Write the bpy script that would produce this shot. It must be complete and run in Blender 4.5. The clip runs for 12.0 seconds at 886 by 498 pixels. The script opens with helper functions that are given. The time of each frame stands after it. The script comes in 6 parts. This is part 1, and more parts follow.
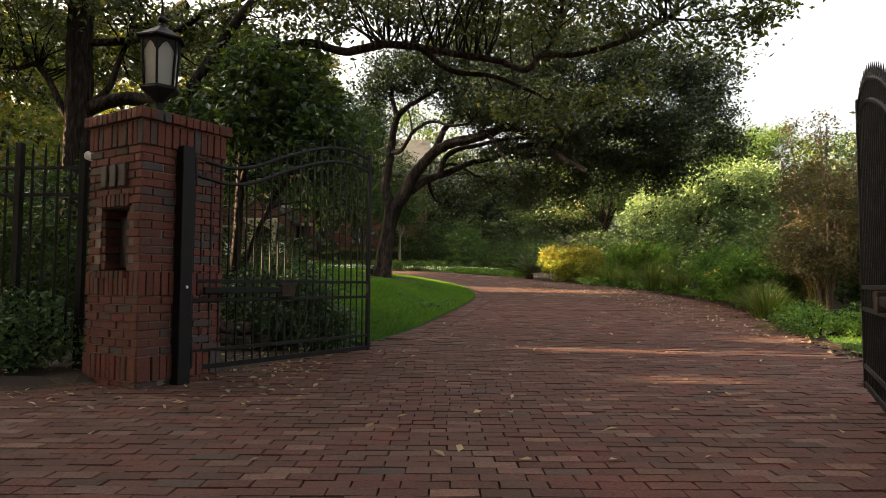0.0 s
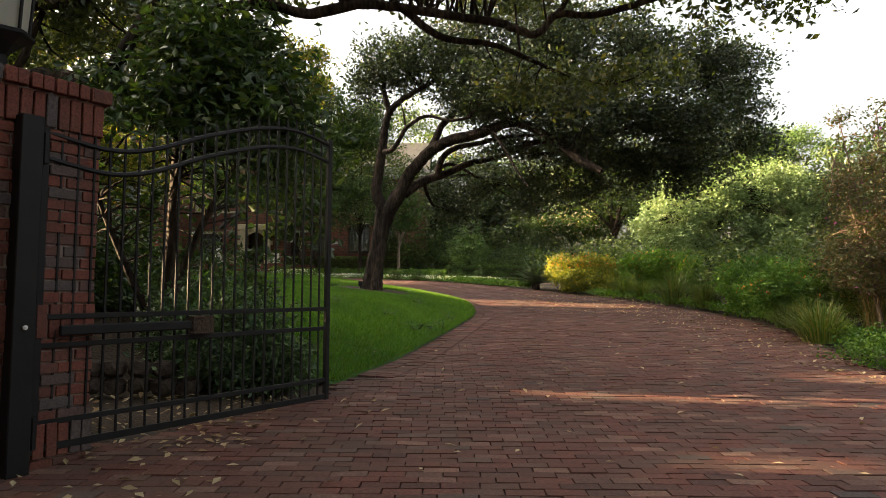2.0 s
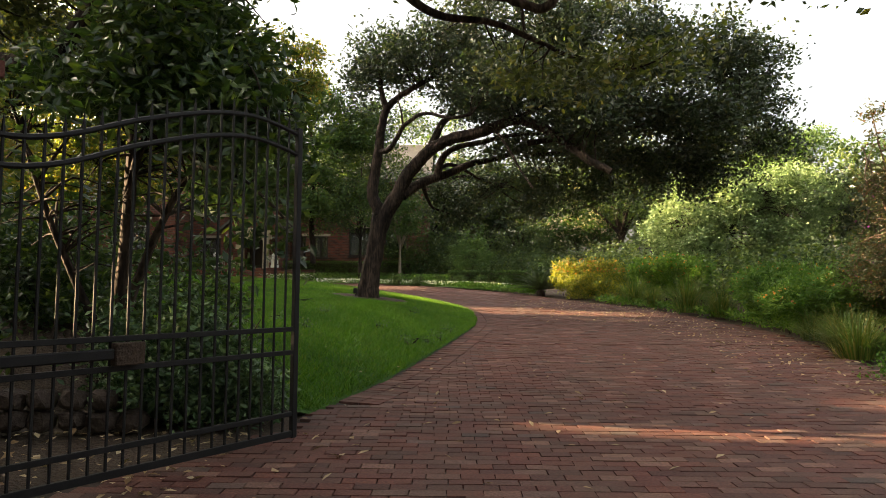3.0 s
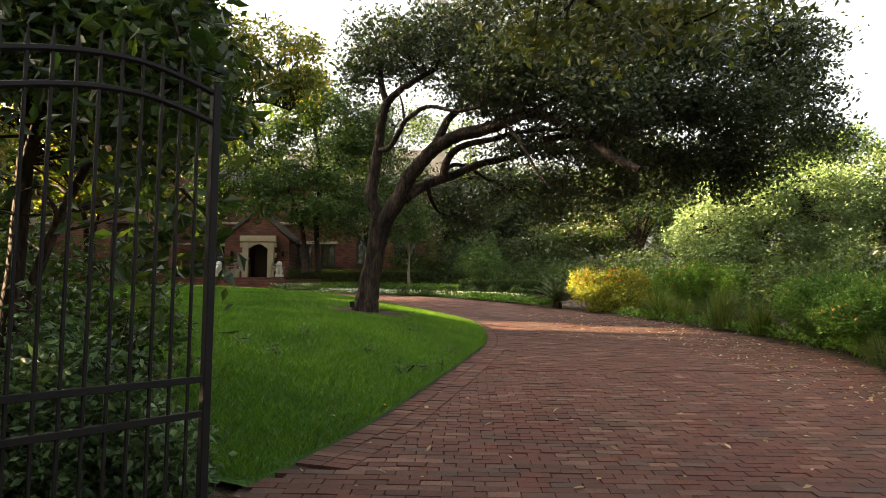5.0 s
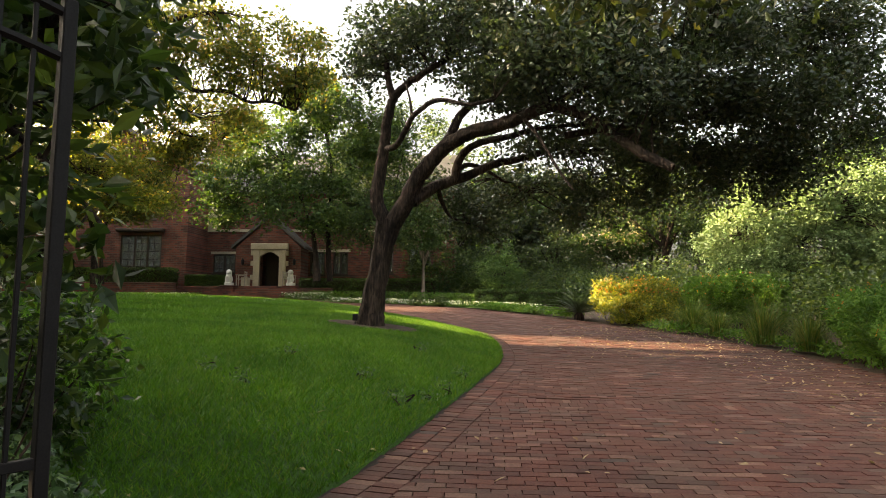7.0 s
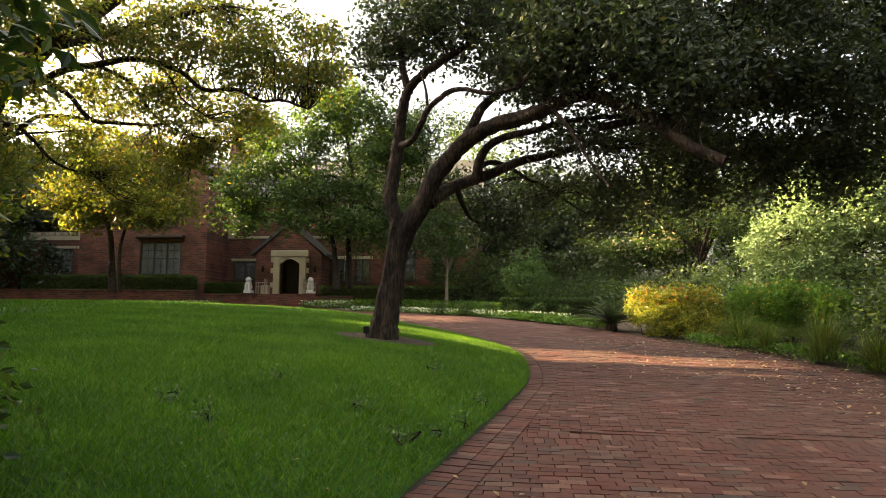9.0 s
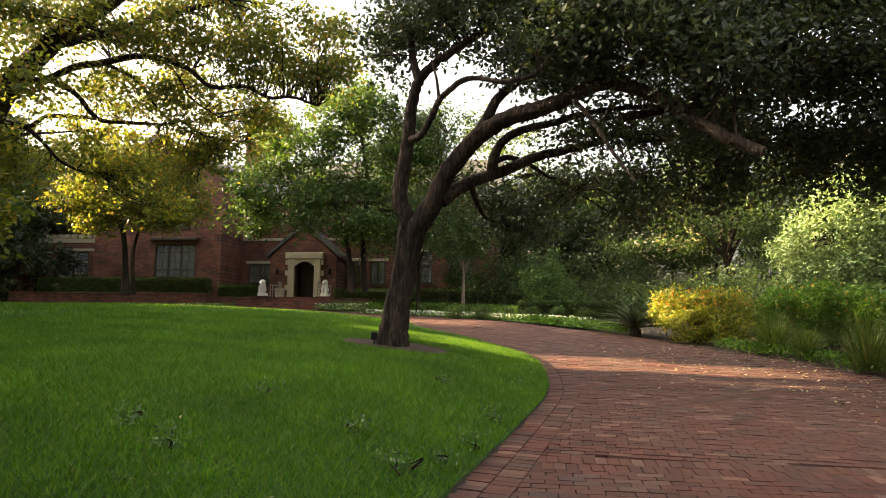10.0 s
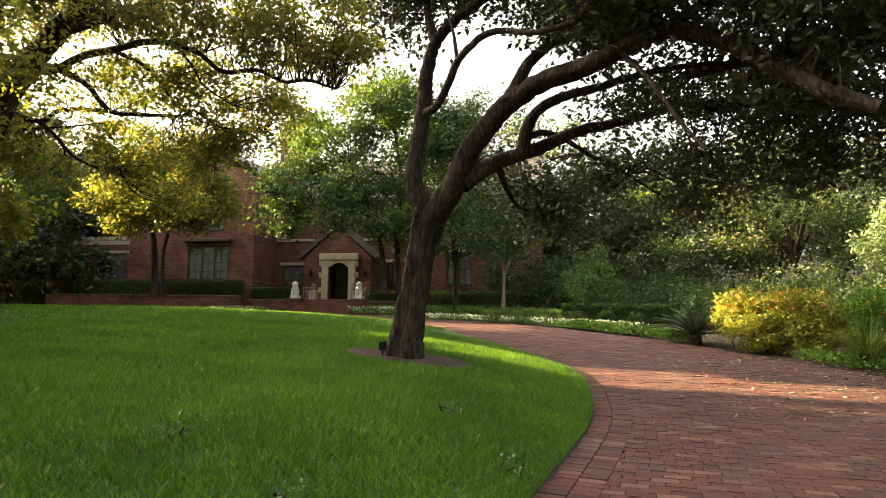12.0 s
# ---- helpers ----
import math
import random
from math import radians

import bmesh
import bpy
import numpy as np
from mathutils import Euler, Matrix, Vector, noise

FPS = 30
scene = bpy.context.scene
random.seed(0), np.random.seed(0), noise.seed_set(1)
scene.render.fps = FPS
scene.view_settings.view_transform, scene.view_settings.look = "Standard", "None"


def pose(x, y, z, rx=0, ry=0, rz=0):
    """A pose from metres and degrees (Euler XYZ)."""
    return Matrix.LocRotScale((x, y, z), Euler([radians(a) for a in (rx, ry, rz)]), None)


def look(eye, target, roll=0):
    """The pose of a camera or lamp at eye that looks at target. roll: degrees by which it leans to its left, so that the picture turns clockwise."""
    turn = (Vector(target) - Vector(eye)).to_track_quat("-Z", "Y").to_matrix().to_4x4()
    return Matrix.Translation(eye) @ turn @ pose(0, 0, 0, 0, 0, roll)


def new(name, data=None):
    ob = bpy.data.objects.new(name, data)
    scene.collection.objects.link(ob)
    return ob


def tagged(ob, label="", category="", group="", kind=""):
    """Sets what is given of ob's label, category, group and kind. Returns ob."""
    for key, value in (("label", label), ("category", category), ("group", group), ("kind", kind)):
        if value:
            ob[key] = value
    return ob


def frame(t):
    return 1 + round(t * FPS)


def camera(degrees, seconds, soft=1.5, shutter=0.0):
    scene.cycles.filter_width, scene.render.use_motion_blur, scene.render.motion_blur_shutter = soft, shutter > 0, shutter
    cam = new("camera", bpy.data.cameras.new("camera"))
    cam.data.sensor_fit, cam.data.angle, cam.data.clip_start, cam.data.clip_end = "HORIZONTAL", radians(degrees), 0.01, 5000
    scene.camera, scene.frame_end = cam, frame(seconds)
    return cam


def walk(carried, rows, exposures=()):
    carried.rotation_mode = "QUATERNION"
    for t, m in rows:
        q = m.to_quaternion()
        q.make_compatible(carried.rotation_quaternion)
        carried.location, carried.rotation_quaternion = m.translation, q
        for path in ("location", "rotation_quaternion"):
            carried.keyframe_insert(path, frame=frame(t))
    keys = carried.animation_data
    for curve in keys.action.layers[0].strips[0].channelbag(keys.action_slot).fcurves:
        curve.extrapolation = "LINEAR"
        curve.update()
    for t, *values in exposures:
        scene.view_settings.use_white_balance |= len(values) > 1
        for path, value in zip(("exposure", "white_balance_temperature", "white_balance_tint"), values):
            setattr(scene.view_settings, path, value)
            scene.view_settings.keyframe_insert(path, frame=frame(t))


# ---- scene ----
cam = camera(69.2, 12.0, soft=0.9)
METRES, EYE, TILT, LEAN, TURN = 9.2, 0.82, 0.0, 0.0, 0.0
ROWS = [
    (0.0, 0.0, 0.0, 0.0, -0.02, 3.08, -0.32),
    (0.5, 0.0043, 0.0479, 0.0036, 0.06, 3.23, -0.32),
    (1.0, 0.0092, 0.0976, 0.0077, 0.17, 3.37, -0.3),
    (1.5, 0.0142, 0.1484, 0.0129, 0.27, 3.51, -0.3),
    (2.0, 0.0192, 0.1987, 0.0193, 0.36, 3.64, -0.32),
    (2.5, 0.0242, 0.2477, 0.0247, 0.52, 3.8, -0.33),
    (3.0, 0.0294, 0.2948, 0.0296, 0.72, 3.96, -0.34),
    (5.0, 0.0442, 0.46, 0.0428, 1.94, 4.67, -0.38),
    (5.5, 0.0472, 0.4946, 0.045, 2.31, 4.86, -0.41),
    (6.0, 0.0499, 0.5281, 0.0482, 2.71, 5.02, -0.43),
    (6.5, 0.052, 0.5599, 0.0503, 3.12, 5.2, -0.44),
    (7.0, 0.0536, 0.5908, 0.0527, 3.56, 5.38, -0.47),
    (9.0, 0.058, 0.7193, 0.0622, 5.91, 5.99, -0.6),
    (9.5, 0.0589, 0.7567, 0.0651, 6.69, 6.1, -0.63),
    (10.0, 0.0602, 0.797, 0.0673, 7.55, 6.19, -0.67),
    (10.5, 0.0628, 0.8422, 0.0697, 8.49, 6.25, -0.69),
    (11.0, 0.0658, 0.8904, 0.0716, 9.52, 6.31, -0.74),
    (11.5, 0.069, 0.9412, 0.0728, 10.53, 6.32, -0.8),
    (12.0, 0.072, 0.994, 0.0738, 11.68, 6.38, -0.83),
]
walk(cam, [(t, pose(0, 0, EYE, TILT, LEAN, TURN) @ pose(METRES * x, METRES * y, METRES * z, 90 + pitch, roll, yaw)) for t, x, y, z, yaw, pitch, roll in ROWS],
     [(0.0, 3.12, 7300, 12), (6.0, 3.47, 7400, 11), (9.0, 3.44, 7450, 11), (12.0, 3.65, 7500, 13)])


# ---------------------------------------------------------------- world, sun
SUN_AZ, SUN_EL = 82.5, 15.0          # degrees to the left of +y, and up
world = bpy.data.worlds.new("sky")
scene.world = world
world.use_nodes = True
wn, wl = world.node_tree.nodes, world.node_tree.links
sky = wn.new("ShaderNodeTexSky")
sky.sky_type, sky.sun_disc = "NISHITA", False
sky.sun_elevation, sky.sun_rotation = radians(SUN_EL), radians(-SUN_AZ)
sky.air_density, sky.dust_density, sky.ozone_density = 1.0, 10.0, 0.6
wn["Background"].inputs["Strength"].default_value = 0.075
haze = wn.new("ShaderNodeHueSaturation")
haze.inputs["Saturation"].default_value, haze.inputs["Value"].default_value = 0.5, 1.25
wl.new(sky.outputs["Color"], haze.inputs["Color"])
wl.new(haze.outputs["Color"], wn["Background"].inputs["Color"])
sun = new("sun", bpy.data.lights.new("sun", "SUN"))
sun.data.energy, sun.data.angle, sun.data.color = 5.0, radians(0.6), (1.0, 0.76, 0.48)
sun_from = Vector((-math.sin(radians(SUN_AZ)) * math.cos(radians(SUN_EL)), math.cos(radians(SUN_AZ)) * math.cos(radians(SUN_EL)), math.sin(radians(SUN_EL))))
sun.matrix_world = look(sun_from * 60, (0, 0, 0))


# ---------------------------------------------------------------- materials
def material(name, rough=0.8, metal=0.0, spec=0.4):
    m = bpy.data.materials.new(name)
    m.use_nodes = True
    b = m.node_tree.nodes["Principled BSDF"]
    b.inputs["Roughness"].default_value, b.inputs["Metallic"].default_value = rough, metal
    b.inputs["Specular IOR Level"].default_value = spec
    return m, m.node_tree.nodes, m.node_tree.links, b


def ramp(nodes, stops):
    r = nodes.new("ShaderNodeValToRGB")
    while len(r.color_ramp.elements) < len(stops):
        r.color_ramp.elements.new(0.5)
    for e, (at, c) in zip(r.color_ramp.elements, stops):
        e.position, e.color = at, (*c, 1)
    return r


def tex(nodes, links, scale, detail=4.0, kind="ShaderNodeTexNoise", stretch=None):
    n, c = nodes.new(kind), nodes.new("ShaderNodeTexCoord")
    n.inputs["Scale"].default_value = scale
    if kind == "ShaderNodeTexNoise":
        n.inputs["Detail"].default_value = detail
    if stretch:
        mp = nodes.new("ShaderNodeMapping")
        mp.inputs["Scale"].default_value = stretch
        links.new(c.outputs["Object"], mp.inputs["Vector"])
        links.new(mp.outputs["Vector"], n.inputs["Vector"])
    else:
        links.new(c.outputs["Object"], n.inputs["Vector"])
    return n


def mixc(nodes, links, a, b, fac, mode="MIX"):
    m = nodes.new("ShaderNodeMix")
    m.data_type, m.blend_type = "RGBA", mode
    for sock, v in ((m.inputs[6], a), (m.inputs[7], b)):
        if isinstance(v, tuple):
            sock.default_value = (*v, 1)
        else:
            links.new(v, sock)
    if isinstance(fac, float):
        m.inputs[0].default_value = fac
    else:
        links.new(fac, m.inputs[0])
    return m.outputs[2]


def bump(nodes, links, b, height, strength, distance):
    n = nodes.new("ShaderNodeBump")
    n.inputs["Strength"].default_value, n.inputs["Distance"].default_value = strength, distance
    links.new(height, n.inputs["Height"])
    links.new(n.outputs["Normal"], b.inputs["Normal"])


def earthy(name, stops, coarse, fine, rough=0.9, strength=0.5, distance=0.01, spec=0.3, stretch=None):
    """Two scales of noise over a colour ramp, with relief."""
    m, n, l, b = material(name, rough, 0.0, spec)
    big, small = tex(n, l, coarse, 3, stretch=stretch), tex(n, l, fine, 6, stretch=stretch)
    r = ramp(n, stops)
    add = n.new("ShaderNodeMath")
    add.operation = "MULTIPLY_ADD"
    l.new(small.outputs["Fac"], add.inputs[0])
    add.inputs[1].default_value = 0.55
    half = n.new("ShaderNodeMath")
    half.operation = "MULTIPLY"
    half.inputs[1].default_value = 0.45
    l.new(big.outputs["Fac"], half.inputs[0])
    l.new(half.outputs[0], add.inputs[2])
    l.new(add.outputs[0], r.inputs["Fac"])
    l.new(r.outputs["Color"], b.inputs["Base Color"])
    bump(n, l, b, small.outputs["Fac"], strength, distance)
    return m


def piece_random(n, l):
    """A number that differs from piece to piece, be it an object or an island of a joined mesh."""
    a, g, s, f = n.new("ShaderNodeObjectInfo"), n.new("ShaderNodeNewGeometry"), n.new("ShaderNodeMath"), n.new("ShaderNodeMath")
    s.operation, f.operation = "ADD", "FRACT"
    l.new(a.outputs["Random"], s.inputs[0])
    l.new(g.outputs["Random Per Island"], s.inputs[1])
    l.new(s.outputs[0], f.inputs[0])
    return f.outputs[0]


def brick_material(name, stops, rough=0.78, stain=0.5):
    m, n, l, b = material(name, rough, 0.0, 0.25)
    r = ramp(n, stops)
    l.new(piece_random(n, l), r.inputs["Fac"])
    c = n.new("ShaderNodeNewGeometry")
    grain, blot = n.new("ShaderNodeTexNoise"), n.new("ShaderNodeTexNoise")
    grain.inputs["Scale"].default_value, grain.inputs["Detail"].default_value = 70, 6
    blot.inputs["Scale"].default_value, blot.inputs["Detail"].default_value = 2.2, 5
    l.new(c.outputs["Position"], grain.inputs["Vector"])
    l.new(c.outputs["Position"], blot.inputs["Vector"])
    g = ramp(n, [(0.3, (0.55, 0.55, 0.55)), (0.7, (1.25, 1.2, 1.15))])
    l.new(grain.outputs["Fac"], g.inputs["Fac"])
    one = mixc(n, l, r.outputs["Color"], g.outputs["Color"], 1.0, "MULTIPLY")
    d = ramp(n, [(0.38, (0.0, 0.0, 0.0)), (0.68, (stain, stain, stain))])
    l.new(blot.outputs["Fac"], d.inputs["Fac"])
    two = mixc(n, l, one, (0.085, 0.062, 0.05), d.outputs["Color"])
    l.new(two, b.inputs["Base Color"])
    rr = ramp(n, [(0.3, (0.72, 0.72, 0.72)), (0.7, (0.95, 0.95, 0.95))])
    l.new(blot.outputs["Fac"], rr.inputs["Fac"])
    l.new(rr.outputs["Color"], b.inputs["Roughness"])
    bump(n, l, b, grain.outputs["Fac"], 0.6, 0.006)
    return m


def leaf_material(name, stops, glow=0.35, rough=0.45, spec=0.35):
    """Leaves: each its own tone, gloss above and light let through."""
    m, n, l, b = material(name, rough, 0.0, spec)
    g, r = n.new("ShaderNodeNewGeometry"), ramp(n, stops)
    l.new(g.outputs["Random Per Island"], r.inputs["Fac"])
    patch = n.new("ShaderNodeTexNoise")
    patch.inputs["Scale"].default_value = 0.9
    l.new(g.outputs["Position"], patch.inputs["Vector"])
    pr = ramp(n, [(0.3, (0.7, 0.75, 0.7)), (0.7, (1.25, 1.2, 1.1))])
    l.new(patch.outputs["Fac"], pr.inputs["Fac"])
    col = mixc(n, l, r.outputs["Color"], pr.outputs["Color"], 1.0, "MULTIPLY")
    l.new(col, b.inputs["Base Color"])
    t, mx = n.new("ShaderNodeBsdfTranslucent"), n.new("ShaderNodeMixShader")
    warm = mixc(n, l, col, (1.45, 1.45, 0.5), 1.0, "MULTIPLY")
    l.new(warm, t.inputs["Color"])
    mx.inputs["Fac"].default_value = glow
    l.new(b.outputs["BSDF"], mx.inputs[1])
    l.new(t.outputs["BSDF"], mx.inputs[2])
    l.new(mx.outputs["Shader"], n["Material Output"].inputs["Surface"])
    return m


MULCH = earthy("mulch", [(0.3, (0.018, 0.013, 0.009)), (0.55, (0.06, 0.042, 0.028)), (0.75, (0.12, 0.09, 0.06))], 1.5, 38, 0.95, 0.9, 0.03)
SOIL = earthy("soil", [(0.3, (0.05, 0.04, 0.02)), (0.6, (0.09, 0.08, 0.04)), (0.8, (0.13, 0.11, 0.07))], 0.4, 9, 0.95, 0.7, 0.03)
# dark brown; on the tree ring the dark tone also stands for shade
RING = earthy("bare_soil", [(0.3, (0.02, 0.013, 0.009)), (0.7, (0.075, 0.05, 0.034))], 3, 40, 0.95, 0.9, 0.02)
TURF = earthy("turf", [(0.3, (0.018, 0.05, 0.008)), (0.6, (0.04, 0.10, 0.014)), (0.8, (0.07, 0.14, 0.02))], 0.6, 30, 0.9, 0.8, 0.03)
JOINT = earthy("joint_sand", [(0.3, (0.018, 0.014, 0.011)), (0.7, (0.05, 0.038, 0.03))], 2, 60, 0.95, 0.5, 0.004)
MORTAR = earthy("mortar", [(0.3, (0.13, 0.10, 0.085)), (0.7, (0.26, 0.21, 0.18))], 3, 80, 0.95, 0.5, 0.004)
PAVER = brick_material("paver_brick", [(0.0, (0.062, 0.028, 0.024)), (0.3, (0.095, 0.034, 0.027)), (0.6, (0.122, 0.044, 0.032)), (0.8, (0.085, 0.043, 0.037)), (0.93, (0.20, 0.11, 0.08)), (1.0, (0.055, 0.043, 0.042))])
BRICK = brick_material("wall_brick", [(0.0, (0.105, 0.036, 0.028)), (0.35, (0.165, 0.05, 0.035)), (0.62, (0.135, 0.042, 0.031)), (0.84, (0.095, 0.05, 0.042)), (0.95, (0.078, 0.066, 0.066)), (1.0, (0.07, 0.06, 0.064))], 0.8, 0.35)
BARK = earthy("oak_bark", [(0.38, (0.007, 0.005, 0.004)), (0.5, (0.024, 0.017, 0.013)), (0.64, (0.068, 0.049, 0.036))], 3, 26, 0.95, 1.0, 0.035, 0.2, (1.0, 1.0, 0.22))
REDBARK = earthy("red_brown_bark", [(0.3, (0.05, 0.032, 0.022)), (0.7, (0.14, 0.09, 0.062))], 3, 24, 0.9, 0.6, 0.01, 0.3, (1, 1, 0.3))
PALEBARK = earthy("pale_bark", [(0.3, (0.12, 0.09, 0.07)), (0.7, (0.33, 0.26, 0.2))], 3, 24, 0.9, 0.6, 0.01, 0.3, (1, 1, 0.3))
IRON = earthy("black_iron", [(0.3, (0.004, 0.004, 0.0045)), (0.7, (0.013, 0.012, 0.012))], 8, 160, 0.6, 0.25, 0.001, 0.2)
STONE = earthy("limestone", [(0.3, (0.33, 0.28, 0.20)), (0.7, (0.52, 0.46, 0.35))], 1.5, 22, 0.85, 0.4, 0.01)
WHITE = earthy("white_stone", [(0.3, (0.62, 0.60, 0.56)), (0.7, (0.80, 0.79, 0.75))], 3, 40, 0.7, 0.3, 0.004)
ROCK = earthy("field_stone", [(0.3, (0.02, 0.015, 0.011)), (0.55, (0.048, 0.035, 0.027)), (0.75, (0.085, 0.065, 0.05))], 2.5, 30, 0.9, 0.8, 0.02)
SLATE = earthy("roof_slate", [(0.3, (0.055, 0.055, 0.053)), (0.7, (0.13, 0.125, 0.12))], 1.2, 14, 0.75, 0.5, 0.02)
DARKWOOD = earthy("dark_timber", [(0.3, (0.02, 0.014, 0.01)), (0.7, (0.06, 0.04, 0.03))], 2, 40, 0.6, 0.4, 0.004, 0.4, (1, 1, 0.15))
TEAK = earthy("weathered_teak", [(0.3, (0.22, 0.19, 0.16)), (0.7, (0.42, 0.38, 0.33))], 3, 40, 0.8, 0.4, 0.004, 0.3)
LEADED = earthy("painted_metal", [(0.3, (0.5, 0.5, 0.5)), (0.7, (0.66, 0.66, 0.64))], 4, 60, 0.5, 0.2, 0.002)

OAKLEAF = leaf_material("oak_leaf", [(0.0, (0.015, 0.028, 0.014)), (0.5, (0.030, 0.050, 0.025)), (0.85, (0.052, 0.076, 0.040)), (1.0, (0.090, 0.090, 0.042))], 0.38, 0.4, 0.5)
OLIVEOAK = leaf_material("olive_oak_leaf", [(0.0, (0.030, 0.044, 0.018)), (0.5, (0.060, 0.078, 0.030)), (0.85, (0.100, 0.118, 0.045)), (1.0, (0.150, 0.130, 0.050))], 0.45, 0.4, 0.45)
# oak leaf made lighter and yellower: backlight put into the colour
BACKLITOAK = leaf_material("backlit_tint_oak_leaf", [(0.0, (0.056, 0.080, 0.022)), (0.5, (0.105, 0.125, 0.034)), (0.85, (0.165, 0.170, 0.046)), (1.0, (0.25, 0.150, 0.045))], 0.58)
MAGLEAF = leaf_material("glossy_leaf", [(0.0, (0.018, 0.042, 0.018)), (0.6, (0.039, 0.079, 0.029)), (1.0, (0.089, 0.135, 0.036))], 0.45, 0.28, 0.5)
SHRUBLEAF = leaf_material("shrub_leaf", [(0.0, (0.034, 0.075, 0.034)), (0.6, (0.066, 0.131, 0.056)), (1.0, (0.140, 0.225, 0.094))], 0.2, 0.4, 0.4)
ELMLEAF = leaf_material("elm_leaf", [(0.0, (0.029, 0.061, 0.017)), (0.6, (0.052, 0.102, 0.029)), (1.0, (0.098, 0.143, 0.040))], 0.4)
LIGHTLEAF = leaf_material("light_leaf", [(0.0, (0.044, 0.088, 0.025)), (0.6, (0.073, 0.139, 0.041)), (1.0, (0.124, 0.184, 0.060))], 0.35)
SOFTLEAF = leaf_material("soft_green_leaf", [(0.0, (0.078, 0.132, 0.048)), (0.6, (0.132, 0.210, 0.078)), (1.0, (0.221, 0.294, 0.137))], 0.12, 0.5)
FEATHER = leaf_material("feathery_leaf", [(0.0, (0.045, 0.115, 0.016)), (0.6, (0.080, 0.175, 0.026)), (1.0, (0.14, 0.23, 0.042))], 0.35)
YELLOWLEAF = leaf_material("yellow_leaf", [(0.0, (0.069, 0.117, 0.019)), (0.45, (0.155, 0.186, 0.027)), (1.0, (0.326, 0.294, 0.043))], 0.35)
ORANGE = leaf_material("orange_bloom", [(0.0, (0.5, 0.16, 0.03)), (0.6, (0.6, 0.27, 0.05)), (1.0, (0.55, 0.12, 0.08))], 0.3)
REDLEAF = leaf_material("reddish_leaf", [(0.0, (0.04, 0.055, 0.02)), (0.6, (0.085, 0.085, 0.032)), (1.0, (0.16, 0.085, 0.05))], 0.35)
PINKBLOOM = leaf_material("pale_bloom", [(0.0, (0.42, 0.33, 0.32)), (1.0, (0.66, 0.58, 0.56))], 0.3)
WHITEBLOOM = leaf_material("white_bloom", [(0.0, (0.62, 0.63, 0.6)), (1.0, (0.82, 0.82, 0.8))], 0.2)
PURPLE = leaf_material("purple_bloom", [(0.0, (0.22, 0.05, 0.22)), (1.0, (0.38, 0.12, 0.34))], 0.3)
BLADE = leaf_material("grass_blade", [(0.0, (0.038, 0.109, 0.010)), (0.5, (0.063, 0.167, 0.014)), (0.9, (0.105, 0.227, 0.023)), (1.0, (0.178, 0.208, 0.045))], 0.4, 0.5, 0.3)
REED = leaf_material("reed_blade", [(0.0, (0.040, 0.080, 0.016)), (0.6, (0.080, 0.136, 0.028)), (1.0, (0.192, 0.176, 0.064))], 0.35, 0.5)
DRYREED = leaf_material("straw_reed", [(0.0, (0.06, 0.09, 0.025)), (0.5, (0.16, 0.14, 0.06)), (1.0, (0.30, 0.19, 0.10))], 0.3, 0.6)
PALMLEAF = leaf_material("palm_leaf", [(0.0, (0.03, 0.06, 0.025)), (1.0, (0.07, 0.11, 0.04))], 0.2, 0.4)
FARLEAF = leaf_material("far_leaf", [(0.0, (0.024, 0.050, 0.021)), (0.6, (0.052, 0.089, 0.033)), (1.0, (0.104, 0.141, 0.045))], 0.42)
DEADLEAF = leaf_material("fallen_leaf", [(0.0, (0.16, 0.10, 0.05)), (0.6, (0.32, 0.24, 0.14)), (1.0, (0.46, 0.38, 0.26))], 0.1, 0.7)

GLASS, gn, gl, gb = material("window_glass", 0.06, 0.0, 0.6)
gb.inputs["Base Color"].default_value, gb.inputs["Transmission Weight"].default_value = (0.35, 0.38, 0.38, 1), 0.6
gb.inputs["Metallic"].default_value = 0.15
FROST, fn, fl, fb = material("frosted_lamp_glass", 0.45, 0.0, 0.5)
fb.inputs["Base Color"].default_value, fb.inputs["Transmission Weight"].default_value = (0.5, 0.48, 0.40, 1), 0.5


# ---------------------------------------------------------------- mesh helpers
def np_mesh(name, verts, faces, mats, smooth=False):
    """A mesh from arrays: verts (n, 3) and faces (m, k)."""
    me = bpy.data.meshes.new(name)
    verts, faces = np.asarray(verts, np.float32), np.asarray(faces, np.int32)
    k = faces.shape[1]
    me.vertices.add(len(verts))
    me.vertices.foreach_set("co", verts.ravel())
    me.loops.add(faces.size)
    me.loops.foreach_set("vertex_index", faces.ravel())
    me.polygons.add(len(faces))
    me.polygons.foreach_set("loop_start", np.arange(0, faces.size, k, dtype=np.int32))
    me.polygons.foreach_set("use_smooth", np.full(len(faces), bool(smooth)))
    me.materials.append(mats)
    me.update(calc_edges=True)
    return me


def thing(name, at=(0, 0, 0), turn=0.0):
    ob = new(name)
    ob.empty_display_size = 0.1
    ob.matrix_basis = pose(*at, 0, 0, turn)
    return ob


def part(name, data, mat, parent=None, label=""):
    """One mesh object, out of a bmesh or a mesh, in its parent's space."""
    if isinstance(data, bmesh.types.BMesh):
        me = bpy.data.meshes.new(name)
        data.to_mesh(me)
        data.free()
        me.materials.append(mat)
    else:
        me = data
    ob = new(name, me)
    ob.parent = parent
    return tagged(ob, label)


